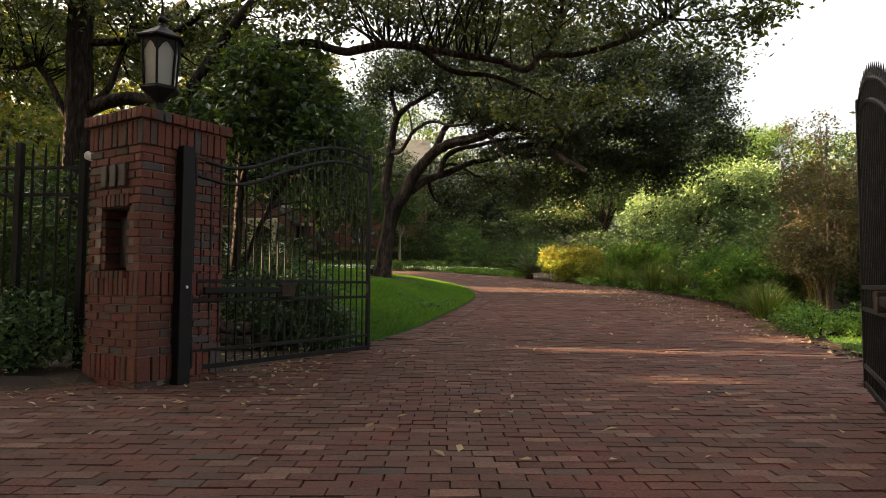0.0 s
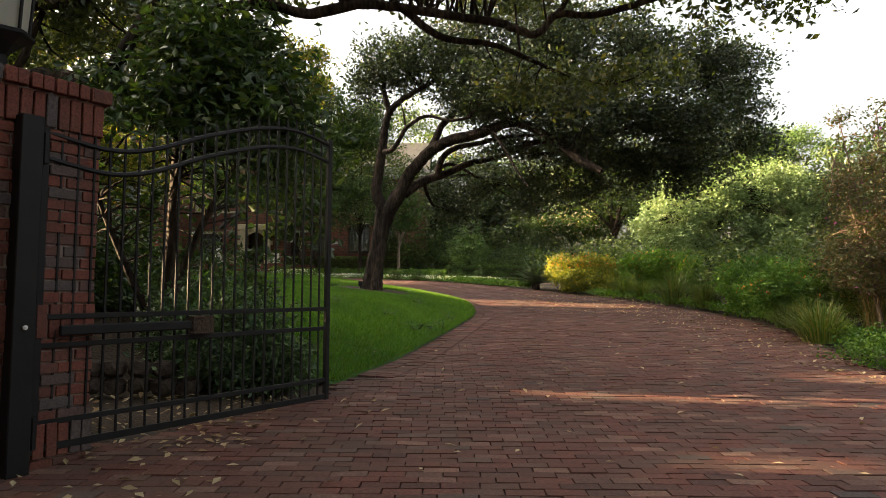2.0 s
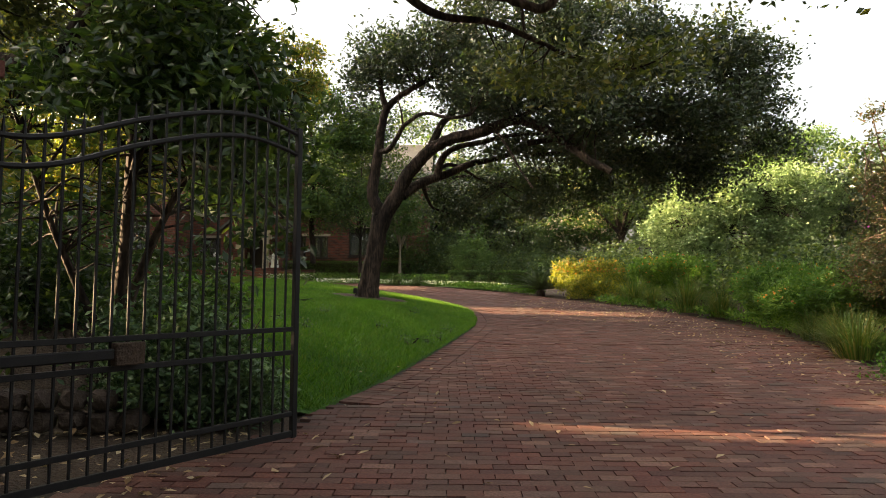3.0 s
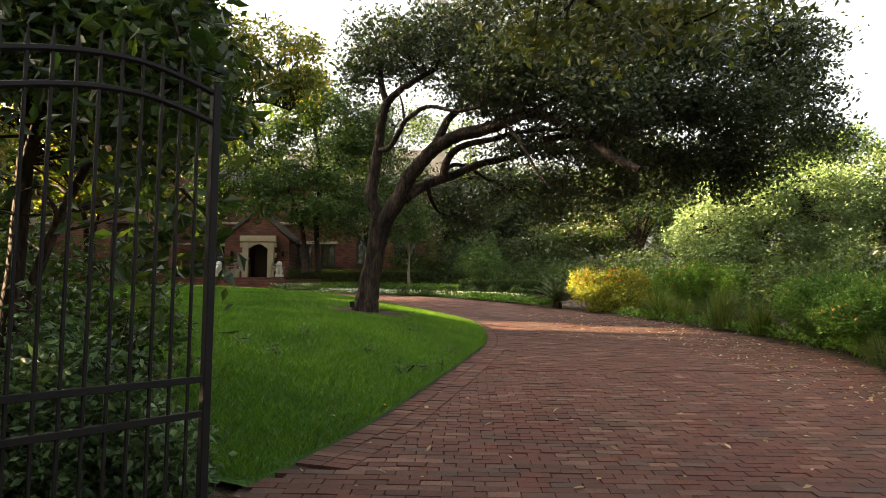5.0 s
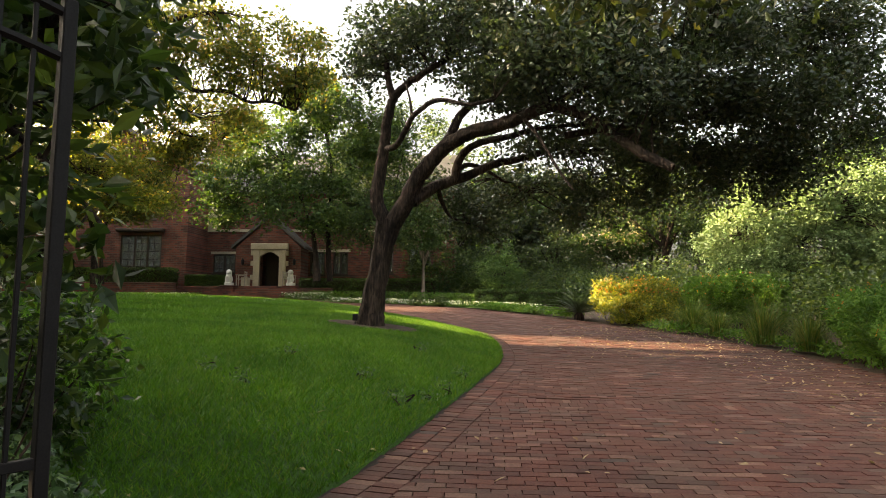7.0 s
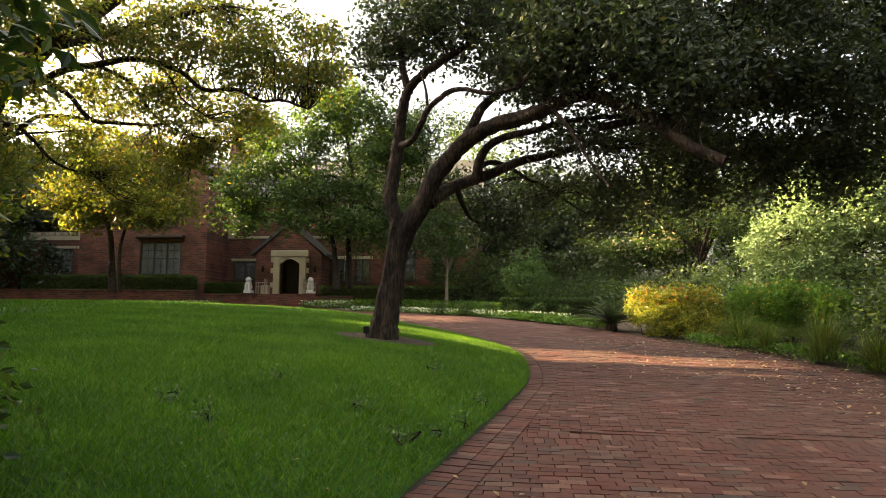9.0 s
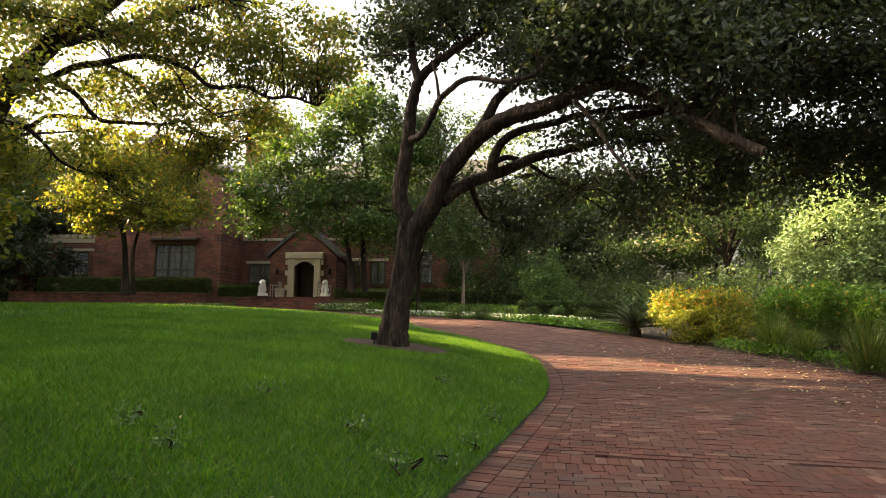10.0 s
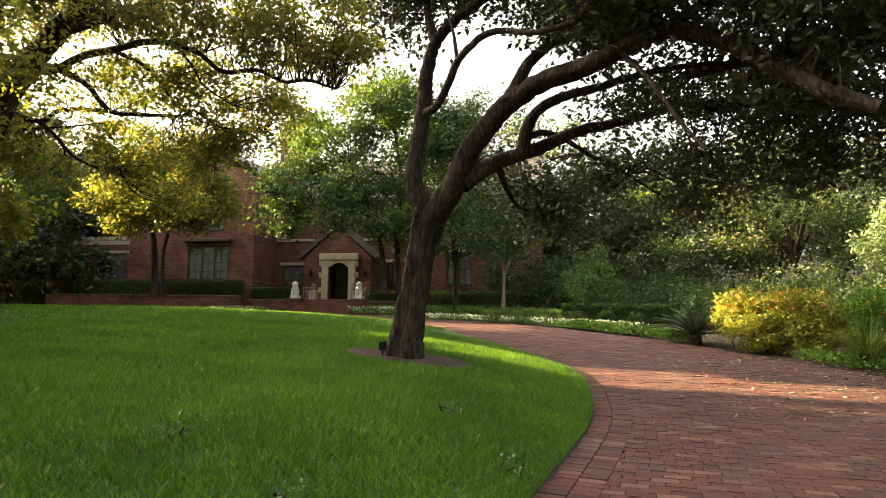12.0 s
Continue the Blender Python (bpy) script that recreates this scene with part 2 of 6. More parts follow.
def box(bm, x0, x1, y0, y1, z0, z1, bevel=0.0, m=None):
    r = bmesh.ops.create_cube(bm, size=1.0)
    bmesh.ops.transform(bm, matrix=Matrix.LocRotScale(((x0 + x1) / 2, (y0 + y1) / 2, (z0 + z1) / 2), None, (abs(x1 - x0), abs(y1 - y0), abs(z1 - z0))), verts=r["verts"])
    vs = r["verts"]
    if bevel:
        es = list({e for v in vs for e in v.link_edges})
        g = bmesh.ops.bevel(bm, geom=es, offset=bevel, segments=1, affect="EDGES")
        vs = list({v for f in g["faces"] for v in f.verts} | {v for v in vs if v.is_valid})
    if m is not None:
        bmesh.ops.transform(bm, matrix=m, verts=vs)
    return bm


def boxm(x0, x1, y0, y1, z0, z1, bevel=0.0):
    return box(bmesh.new(), x0, x1, y0, y1, z0, z1, bevel)


def lathe(rings, segs=16, spin=0.0):
    """A turned form from (radius, z) rings."""
    bm, loops = bmesh.new(), []
    for r, z in rings:
        loops.append([bm.verts.new((r * math.cos(spin + 2 * math.pi * i / segs), r * math.sin(spin + 2 * math.pi * i / segs), z)) for i in range(segs)])
    for a, b in zip(loops, loops[1:]):
        for i in range(segs):
            bm.faces.new((a[i], a[(i + 1) % segs], b[(i + 1) % segs], b[i]))
    bm.faces.new(loops[0][::-1])
    bm.faces.new(loops[-1])
    return bm


def tube(path, radii, segs=8, rng=None, knots=0.0):
    """Verts and quads of a limb that tapers along a path."""
    p = np.asarray(path, float)
    d = np.gradient(p, axis=0)
    d /= np.linalg.norm(d, axis=1, keepdims=True) + 1e-9
    ref = np.where(np.abs(d[:, 2:3]) < 0.8, np.array([[0, 0, 1.0]]), np.array([[1.0, 0, 0]]))
    ref = np.repeat(np.array([[0.31, 0.22, 0.92]]), len(p), 0) if abs(d[:, 2]).max() < 0.8 else np.repeat(np.array([[0.9, 0.4, 0.1]]), len(p), 0)
    u = np.cross(d, ref)
    u /= np.linalg.norm(u, axis=1, keepdims=True) + 1e-9
    w = np.cross(d, u)
    a = np.linspace(0, 2 * np.pi, segs, endpoint=False)
    r = np.asarray(radii, float)[:, None] * np.ones(segs)
    if rng is not None and knots:
        ridge = rng.normal(0, knots, segs)
        slow = np.cumsum(rng.normal(0, knots * 0.25, r.shape), 0)
        r = r * (1 + ridge[None] + np.clip(slow, -2 * knots, 2 * knots))
    v = p[:, None] + r[..., None] * (np.cos(a)[None, :, None] * u[:, None] + np.sin(a)[None, :, None] * w[:, None])
    i, j = np.meshgrid(np.arange(len(p) - 1), np.arange(segs), indexing="ij")
    f = np.stack([i * segs + j, i * segs + (j + 1) % segs, (i + 1) * segs + (j + 1) % segs, (i + 1) * segs + j], -1).reshape(-1, 4)
    return v.reshape(-1, 3), f


def smooth_path(points, n=6):
    """Catmull-Rom through the points."""
    p = np.asarray(points, float)
    q = np.vstack([2 * p[0] - p[1], p, 2 * p[-1] - p[-2]])
    out = []
    for k in range(1, len(q) - 2):
        for t in np.linspace(0, 1, n, endpoint=False):
            out.append(0.5 * (2 * q[k] + (q[k + 1] - q[k - 1]) * t + (2 * q[k - 1] - 5 * q[k] + 4 * q[k + 1] - q[k + 2]) * t ** 2 + (3 * q[k] - q[k - 1] - 3 * q[k + 1] + q[k + 2]) * t ** 3))
    return np.array(out + [p[-1]])


def joined(pieces):
    vs, fs, at = [], [], 0
    for v, f in pieces:
        vs.append(v)
        fs.append(np.asarray(f) + at)
        at += len(v)
    return np.vstack(vs), np.vstack(fs)


def leaves(rng, centres, size, width=0.42, droop=0.3, spread=0.35):
    """A small folded leaf at each centre."""
    n = len(centres)
    a = rng.normal(0, 1, (n, 3))
    a[:, 2] = a[:, 2] * 0.7 - droop
    a /= np.linalg.norm(a, axis=1, keepdims=True)
    b = np.cross(a, rng.normal(0, 1, (n, 3)))
    b /= np.linalg.norm(b, axis=1, keepdims=True) + 1e-9
    c = np.cross(a, b)
    s = size * rng.uniform(1 - spread, 1 + spread, (n, 1))
    mid = centres + a * s * 0.45
    v = np.stack([centres, mid + b * s * width * 0.5 + c * s * 0.06, centres + a * s, mid - b * s * width * 0.5 + c * s * 0.06], 1)
    return v.reshape(-1, 3), np.arange(4 * n).reshape(n, 4)


# gaps in the crowns: a point on the sun's ray, half width, half height, and how far up the ray the gap begins
SHAFTS = [(3.9, 7.75, 0.0, 0.6, 0.85, 1), (2.3, 5.7, 0.0, 0.35, 0.22, 1), (3.0, 19.1, 0.6, 0.75, 0.75, 1), (4.0, 17.5, 0.5, 0.32, 0.35, 1), (-0.1, 20.3, 1.0, 0.75, 0.6, 1), (4.6, 24.2, 1.7, 0.65, 0.5, 1),
          (8.0, 12.6, 1.9, 0.4, 0.3, 1), (5.3, 8.8, 0.1, 0.5, 0.4, 1), (-0.9, 7.4, 0.7, 0.2, 0.18, 1), (-1.0, 7.9, 1.6, 0.3, 0.3, 1), (-8.0, 23.6, 6.8, 2.4, 1.3, 11), (-15.5, 34.6, 6.8, 2.2, 1.2, 7)] + [(-23.0, 33.0, 5.8, 2.4, 1.6, 5), (-10.0, 25.0, 9.5, 3.0, 1.4, 9)]
ACROSS = Vector((sun_from.y, -sun_from.x, 0)).normalized()
UPWARD = sun_from.cross(ACROSS).normalized() * (1 if sun_from.cross(ACROSS).z > 0 else -1)


def shaded(p):
    """True where a leaf may hang: the crowns have gaps through which the low sun reaches the ground."""
    ok = np.ones(len(p), bool)
    for x, y, z, wide, tall, start in SHAFTS:
        d = p - np.array([x, y, z])
        ok &= ~((d @ np.array(sun_from) > start) & (np.abs(d @ np.array(ACROSS)) < wide) & (np.abs(d @ np.array(UPWARD)) < tall))
    return ok


def in_blobs(rng, blobs, n):
    """Points spread over ellipsoids, thicker towards their skins."""
    vol = np.array([b[3] * b[4] * b[5] for b in blobs]) ** 0.75
    pick = rng.choice(len(blobs), n, p=vol / vol.sum())
    d = rng.normal(0, 1, (n, 3))
    d /= np.linalg.norm(d, axis=1, keepdims=True)
    r = rng.uniform(0.25, 1.0, (n, 1)) ** 0.45
    bb = np.array(blobs)[pick]
    return bb[:, :3] + d * r * bb[:, 3:6]


def crown_points(rng, clumps, per, radius, flat=0.6):
    n = len(clumps)
    size = rng.uniform(0.55, 1.35, (n, 1))
    k = rng.integers(int(per * 0.5), int(per * 1.5), n)
    c = np.repeat(clumps, k, 0)
    s = np.repeat(size, k, 0) * radius
    return c + np.clip(rng.normal(0, 1, c.shape), -1.7, 1.7) * s * np.array([1, 1, flat])


def tree(name, label, trunk_paths, blobs, n_clumps, per, radius, leaf, mat, seed, bark=None, twigs=1.0, droop=0.3, width=0.42, category="tree", extra=(), flat=0.6, mingle=None):
    """trunk_paths: (points, first radius, last radius). The first is the trunk."""
    rng = np.random.default_rng(seed)
    root = thing(name, trunk_paths[0][0][0])
    base = np.array(trunk_paths[0][0][0], float)
    wood, nodes_at = [], []
    for k, (pts, r0, r1) in enumerate(trunk_paths):
        p = smooth_path(np.array(pts, float) - base, 7)
        p[1:-1] += rng.normal(0, 0.035 * min(r0, 0.3), (len(p) - 2, 3))
        r = r0 + (r1 - r0) * np.linspace(0, 1, len(p)) ** 0.8
        if k == 0:
            r = r * (1 + 0.32 * np.exp(-np.linspace(0, 6, len(p))))
        wood.append(tube(p, r, (26 if k == 0 else 16) if r0 > 0.14 else 8, rng, 0.06))
        nodes_at.append(p[len(p) // 3:] if k else p[-3:])
    clumps = in_blobs(rng, blobs, n_clumps) - base
    if twigs:
        near = np.vstack(nodes_at)
        for c in clumps[rng.random(len(clumps)) < twigs]:
            dist = np.linalg.norm(near - c, axis=1) + rng.uniform(0, 0.6, len(near))
            s = near[dist.argmin()]
            length = np.linalg.norm(c - s)
            if length > 2.6:
                continue
            m1 = s + (c - s) * 0.45 + rng.normal(0, 0.10, 3) * length + np.array([0, 0, 0.08 * length])
            r0 = 0.008 + 0.010 * length
            wood.append(tube(smooth_path([s, m1, c], 3), np.linspace(r0, 0.004, 7), 5))
    for k, w in enumerate(wood[:len(trunk_paths)]):
        part("trunk" if k == 0 else "limb", np_mesh("limb", *w, bark or BARK, True), None, root)
    if len(wood) > len(trunk_paths):
        tagged(part("brushwood", np_mesh("brushwood", *joined(wood[len(trunk_paths):]), bark or BARK, True), None, root), kind="stuff")
    pts = crown_points(rng, clumps, per, radius, flat)
    pts = pts[shaded(pts + base)]
    if mingle:
        other, share = mingle
        sel = rng.random(len(pts)) < share
        part("blossom", np_mesh("blossom", *leaves(rng, pts[sel], leaf, 0.7, 0.0), other), None, root, "small bright blossom")
        pts = pts[~sel]
    part("crown", np_mesh("crown", *leaves(rng, pts, leaf, width, droop), mat), None, root)
    return tagged(root, label, category)


def shrub(name, label, blobs, n_clumps, per, radius, leaf, mat, seed, category="shrub", width=0.5, droop=0.0, flat=0.9, stems=14, mingle=None, up=0.0):
    """A bush: thin stems from the ground, clumps of leaves out to the skin."""
    rng = np.random.default_rng(seed)
    b0 = np.array(blobs[0][:3], float)
    base = np.array([b0[0], b0[1], ground_z(b0[0], b0[1])])
    root = thing(name, base)
    clumps = in_blobs(rng, blobs, n_clumps)
    g = ground_np(clumps[:, 0], clumps[:, 1])
    clumps[:, 2] = np.maximum(clumps[:, 2], g + 0.05)
    clumps -= base
    wood = []
    for c in clumps[rng.integers(0, len(clumps), stems)]:
        foot = np.array([c[0] * 0.35, c[1] * 0.35, 0])
        foot[2] = ground_z(*(foot + base)[:2]) - base[2] - 0.03
        wood.append(tube(smooth_path([foot, foot + (c - foot) * 0.5 + rng.normal(0, 0.05, 3), c], 3), np.linspace(0.014, 0.004, 7), 5))
    tagged(part("stems", np_mesh("stems", *joined(wood), BARK, True), None, root), kind="stuff")
    pts = crown_points(rng, clumps, per, radius, flat)
    g = ground_np(pts[:, 0] + base[0], pts[:, 1] + base[1]) - base[2]
    pts[:, 2] = np.maximum(pts[:, 2], g + 0.02)
    pts = pts[shaded(pts + base)]
    if mingle:
        other, share, size, above = mingle
        z0, z1 = np.quantile(pts[:, 2], (above, 1.0))
        sel = (rng.random(len(pts)) < share) & (pts[:, 2] > z0)
        tagged(part("flowers", np_mesh("flowers", *leaves(rng, pts[sel], size, 0.8, -0.4), other), None, root, "small bright flowers"), kind="stuff")
        pts = pts[~sel]
    part("foliage", np_mesh("foliage", *leaves(rng, pts, leaf, width, droop - up), mat), None, root)
    return tagged(root, label, category)


def feathery(name, label, x, y, z, radius, height, seed):
    """Upright arching stems set with narrow leaves, a few red blooms at the tips."""
    rng = np.random.default_rng(seed)
    root = thing(name, (x, y, z))
    n, k = 300, 60
    az, out = rng.uniform(0, 2 * np.pi, n), radius * np.sqrt(rng.random(n))
    h = height * rng.uniform(0.55, 1.08, n) * (1 - 0.25 * (out / radius) ** 2)
    t = rng.uniform(0.18, 1.0, (n, k)) ** 0.8
    lean = (0.45 + 0.55 * t ** 1.6) * out[:, None]
    p = np.stack([np.cos(az)[:, None] * lean, np.sin(az)[:, None] * lean, h[:, None] * t], -1) + rng.normal(0, 0.028, (n, k, 3))
    stems = []
    for a, o, hh in zip(az[:40], out[:40], h[:40]):
        d = np.array([math.cos(a), math.sin(a), 0])
        stems.append(tube(smooth_path([d * o * 0.42, d * o * 0.55 + np.array([0, 0, hh * 0.5]), d * o * 0.95 + np.array([0, 0, hh * 0.95])], 3), np.linspace(0.007, 0.003, 7), 4))
    tagged(part("stems", np_mesh("stems", *joined(stems), BARK, True), None, root), kind="stuff")
    p = p.reshape(-1, 3)
    p = p[shaded(p + np.array([x, y, z]))]
    part("foliage", np_mesh("foliage", *leaves(rng, p, 0.12, 0.24, -0.35), FEATHER), None, root)
    tips = np.stack([np.cos(az) * out, np.sin(az) * out, h], 1)[rng.random(n) < 0.14]
    tagged(part("flowers", np_mesh("flowers", *leaves(rng, np.repeat(tips, 4, 0) + rng.normal(0, 0.02, (len(tips) * 4, 3)), 0.045, 0.8, -0.4), ORANGE), None, root, "small red-orange flowers"), kind="stuff")
    return tagged(root, label, "shrub")


def grass_clump(name, label, x, y, radius, height, n, mat, seed, width=0.012, category="ornamental grass"):
    """Arching blades out of one foot."""
    rng = np.random.default_rng(seed)
    root = thing(name, (x, y, ground_z(x, y)))
    az, lean, h = rng.uniform(0, 2 * np.pi, n), rng.uniform(0.1, 1.0, n), height * rng.uniform(0.55, 1.15, n)
    out = np.stack([np.cos(az), np.sin(az), 0 * az], 1)
    side = np.stack([-np.sin(az), np.cos(az), 0 * az], 1) * width * rng.uniform(0.6, 1.2, (n, 1)) / 2
    foot = out * rng.uniform(0, 0.3, (n, 1)) * radius
    rows = []
    for t in (0, 0.35, 0.7, 1.0):
        c = foot + out * (radius * lean * t ** 1.7)[:, None]
        c[:, 2] = h * (t * 1.25 - lean * 0.75 * t ** 2.6)
        rows.append((c, side * (1 - 0.9 * t ** 2)))
    v = np.stack([e for c, s in rows for e in (c - s, c + s)], 1)
    f = np.concatenate([np.stack([np.arange(n) * 8 + 2 * k + o for o in (0, 1, 3, 2)], 1) for k in range(3)])
    part("foliage", np_mesh("foliage", v.reshape(-1, 3), f, mat), None, root)
    return tagged(root, label, category)


# ---------------------------------------------------------------- the lie of the land
RISE_Y = [-60, 6, 7.5, 10, 13, 17, 20, 22, 30, 42, 60, 200, 900]
RISE_Z = [-0.1, -0.02, 0.02, 0.11, 0.27, 0.47, 0.68, 0.80, 1.35, 1.95, 2.4, 3.0, 3.0]
# left edge of the brick drive, from the street to the house, and its right edge
LEFT = smooth_path([(-0.95, 8.3), (-0.45, 10.0), (0.0, 12.0), (0.48, 14.4), (0.78, 16.2), (0.84, 17.6), (0.74, 19.2), (0.38, 20.7), (-0.5, 22.7), (-1.6, 25.0), (-3.9, 29.0), (-7.5, 32.3), (-13.0, 34.8), (-24.0, 36.2), (-40.0, 37.0)], 8)
RIGHT = smooth_path([(3.55, 5.3), (4.4, 6.5), (4.95, 8.5), (5.6, 10.6), (6.1, 12.6), (6.45, 15.2), (6.4, 17.2), (5.95, 19.2), (5.2, 21.3), (4.2, 23.3), (3.4, 25.2), (1.5, 28.0), (-0.6, 30.6), (-2.9, 33.1), (-5.0, 34.9), (-8.5, 37.0), (-16.0, 38.3), (-40.0, 39.4)], 8)
NEAR_LEFT = [(-14, 4.2), (-5.5, 5.0), (-3.25, 5.15), (-2.75, 5.6), (-2.25, 5.75), (-1.0, 7.75)]
NEAR_RIGHT = [(3.3, 4.9), (2.2, 3.1), (3.5, 1.8), (14, -1.0), (14, -6), (-14, -6)]
DRIVE = np.vstack([np.array(NEAR_LEFT), LEFT, RIGHT[::-1], np.array(NEAR_RIGHT)])
LAWN = np.vstack([LEFT, [(-40, 20), (-24, 14), (-14, 13.0), (-6.5, 11.8), (-3.6, 10.4), (-2.3, 9.4), (-1.4, 8.6)]])


def inside(poly, x, y):
    x, y = np.asarray(x, float), np.asarray(y, float)
    hit = np.zeros(x.shape, bool)
    for (x0, y0), (x1, y1) in zip(poly, np.roll(poly, -1, 0)):
        c = (y0 > y) != (y1 > y)
        hit ^= c & (x < (x1 - x0) * (y - y0) / (y1 - y0 + 1e-12) + x0)
    return hit


def edge_gap(line, x, y):
    """Distance to a line of points."""
    x, y = np.asarray(x, float), np.asarray(y, float)
    best = np.full(x.shape, 1e9)
    for a, b in zip(line, line[1:]):
        d = b - a
        t = np.clip(((x - a[0]) * d[0] + (y - a[1]) * d[1]) / (d @ d), 0, 1)
        best = np.minimum(best, np.hypot(x - a[0] - t * d[0], y - a[1] - t * d[1]))
    return best


def rise(y):
    return np.interp(y, RISE_Y, RISE_Z)


LEFTX = LEFT[np.argsort(LEFT[:, 1])]


def ground_np(x, y):
    """Height of the ground: the drive's rise, and the mound of the lawn to its left."""
    x, y = np.asarray(x, float), np.asarray(y, float)
    z = rise(y)
    left = (x < np.interp(y, LEFTX[:, 1], LEFTX[:, 0])) & (y > 8.0) & (y < 37.2)
    d = edge_gap(LEFT, x, y)
    fade = np.clip((y - 8.0) / 2.0, 0, 1)
    far = np.clip((y - 21) / 12, 0, 1)
    reach = 1.25 + 1.35 * np.clip((y - 14.5) / 2.5, 0, 1)
    mound = (0.03 + 0.60 * (1 - np.exp(-d / reach)) + 0.016 * np.minimum(d, 16)) * (1 - 0.35 * far) * fade
    z = z + np.where(left, mound, 0)
    bed = (x < -1.0) & (y <= 10) & (y > 5.0) & ~left & ~inside(DRIVE, x, y)
    return z + np.where(bed, 0.10 * np.clip((-1.0 - x) / 2, 0, 1), 0)


def ground_z(x, y):
    return float(ground_np(np.array([x]), np.array([y]))[0])


def sheet(name, xs, ys, mat, lift=0.0, poly=None, smooth=True):
    gx, gy = np.meshgrid(xs, ys)
    v = np.stack([gx.ravel(), gy.ravel(), ground_np(gx.ravel(), gy.ravel()) + lift], 1)
    nx = len(xs)
    i, j = np.meshgrid(np.arange(len(ys) - 1), np.arange(nx - 1), indexing="ij")
    f = np.stack([i * nx + j, i * nx + j + 1, (i + 1) * nx + j + 1, (i + 1) * nx + j], -1).reshape(-1, 4)
    if poly is not None:
        c = v[f].mean(1)
        f = f[inside(poly, c[:, 0], c[:, 1])]
    return np_mesh(name, v, f, mat, smooth)


ys = np.concatenate([[-900, -300, -80, -30], np.arange(-12, 46, 0.4), [50, 56, 64, 80, 120, 200, 400, 900]])
xs = np.concatenate([[-900, -400, -200, -120, -80, -60], np.arange(-46, 24, 0.4), [28, 36, 50, 80, 120, 200, 400, 900]])
tagged(part("ground", sheet("ground", xs, ys, MULCH, -0.05), None), "dark mulch and leaf litter ground under the trees", "ground", kind="structure")


def lawn_mesh():
    """The lawn's field, and a rim that follows the drive's edge and drops to it."""
    gx, gy = np.meshgrid(np.arange(-40, 1.2, 0.15), np.arange(8.2, 37.2, 0.15))
    v = np.stack([gx.ravel(), gy.ravel(), ground_np(gx.ravel(), gy.ravel()) - 0.004], 1)
    nx = gx.shape[1]
    a, b = np.meshgrid(np.arange(gx.shape[0] - 1), np.arange(nx - 1), indexing="ij")
    f = np.stack([a * nx + b, a * nx + b + 1, (a + 1) * nx + b + 1, (a + 1) * nx + b], -1).reshape(-1, 4)
    c = v[f].mean(1)
    f = f[inside(LAWN, c[:, 0], c[:, 1]) & (edge_gap(LEFT, c[:, 0], c[:, 1]) > 0.16)]
    d = np.gradient(LEFT, axis=0)
    d /= np.linalg.norm(d, axis=1, keepdims=True)
    inward = np.column_stack([-d[:, 1], d[:, 0]])
    rows = []
    for gap, lift in ((0.0, -0.06), (0.004, 0.0), (0.12, 0.0), (0.24, 0.0), (0.36, 0.0)):
        p = LEFT + inward * gap
        rows.append(np.column_stack([p, ground_np(p[:, 0] - 0.001, p[:, 1]) + lift]))
    n = len(LEFT)
    rim = np.vstack(rows)
    k, m = np.meshgrid(np.arange(len(rows) - 1), np.arange(n - 1), indexing="ij")
    g = np.stack([k * n + m, k * n + m + 1, (k + 1) * n + m + 1, (k + 1) * n + m], -1).reshape(-1, 4)
    return np_mesh("lawn", *joined([(v, f), (rim, g)]), TURF, True)


tagged(part("lawn", lawn_mesh(), None), "bright green mown lawn rising to a mound", "lawn", kind="structure")
tagged(part("road", sheet("road", np.arange(-14, 14.1, 0.2), np.arange(-6, 39.6, 0.2), JOINT, -0.022, DRIVE), None), "sandy joints of the red brick driveway", "driveway", kind="structure")
drive = bpy.data.objects["road"]


# ---------------------------------------------------------------- gate pillar
U, V = Vector((0.53, 0.848, 0)), Vector((-0.848, 0.53, 0))   # along the open gates, and to the left across the opening
TURN_U = math.degrees(math.atan2(-0.53, 0.848))               # turn that lays local +y on U


def brick_block(lx, ly, lz, c=0.004):
    """A brick with soft arrises."""
    bm = boxm(-lx / 2, lx / 2, -ly / 2, ly / 2, -lz / 2, lz / 2, c)
    me = bpy.data.meshes.new("brick")
    bm.to_mesh(me)
    bm.free()
    me.materials.append(BRICK)
    return me


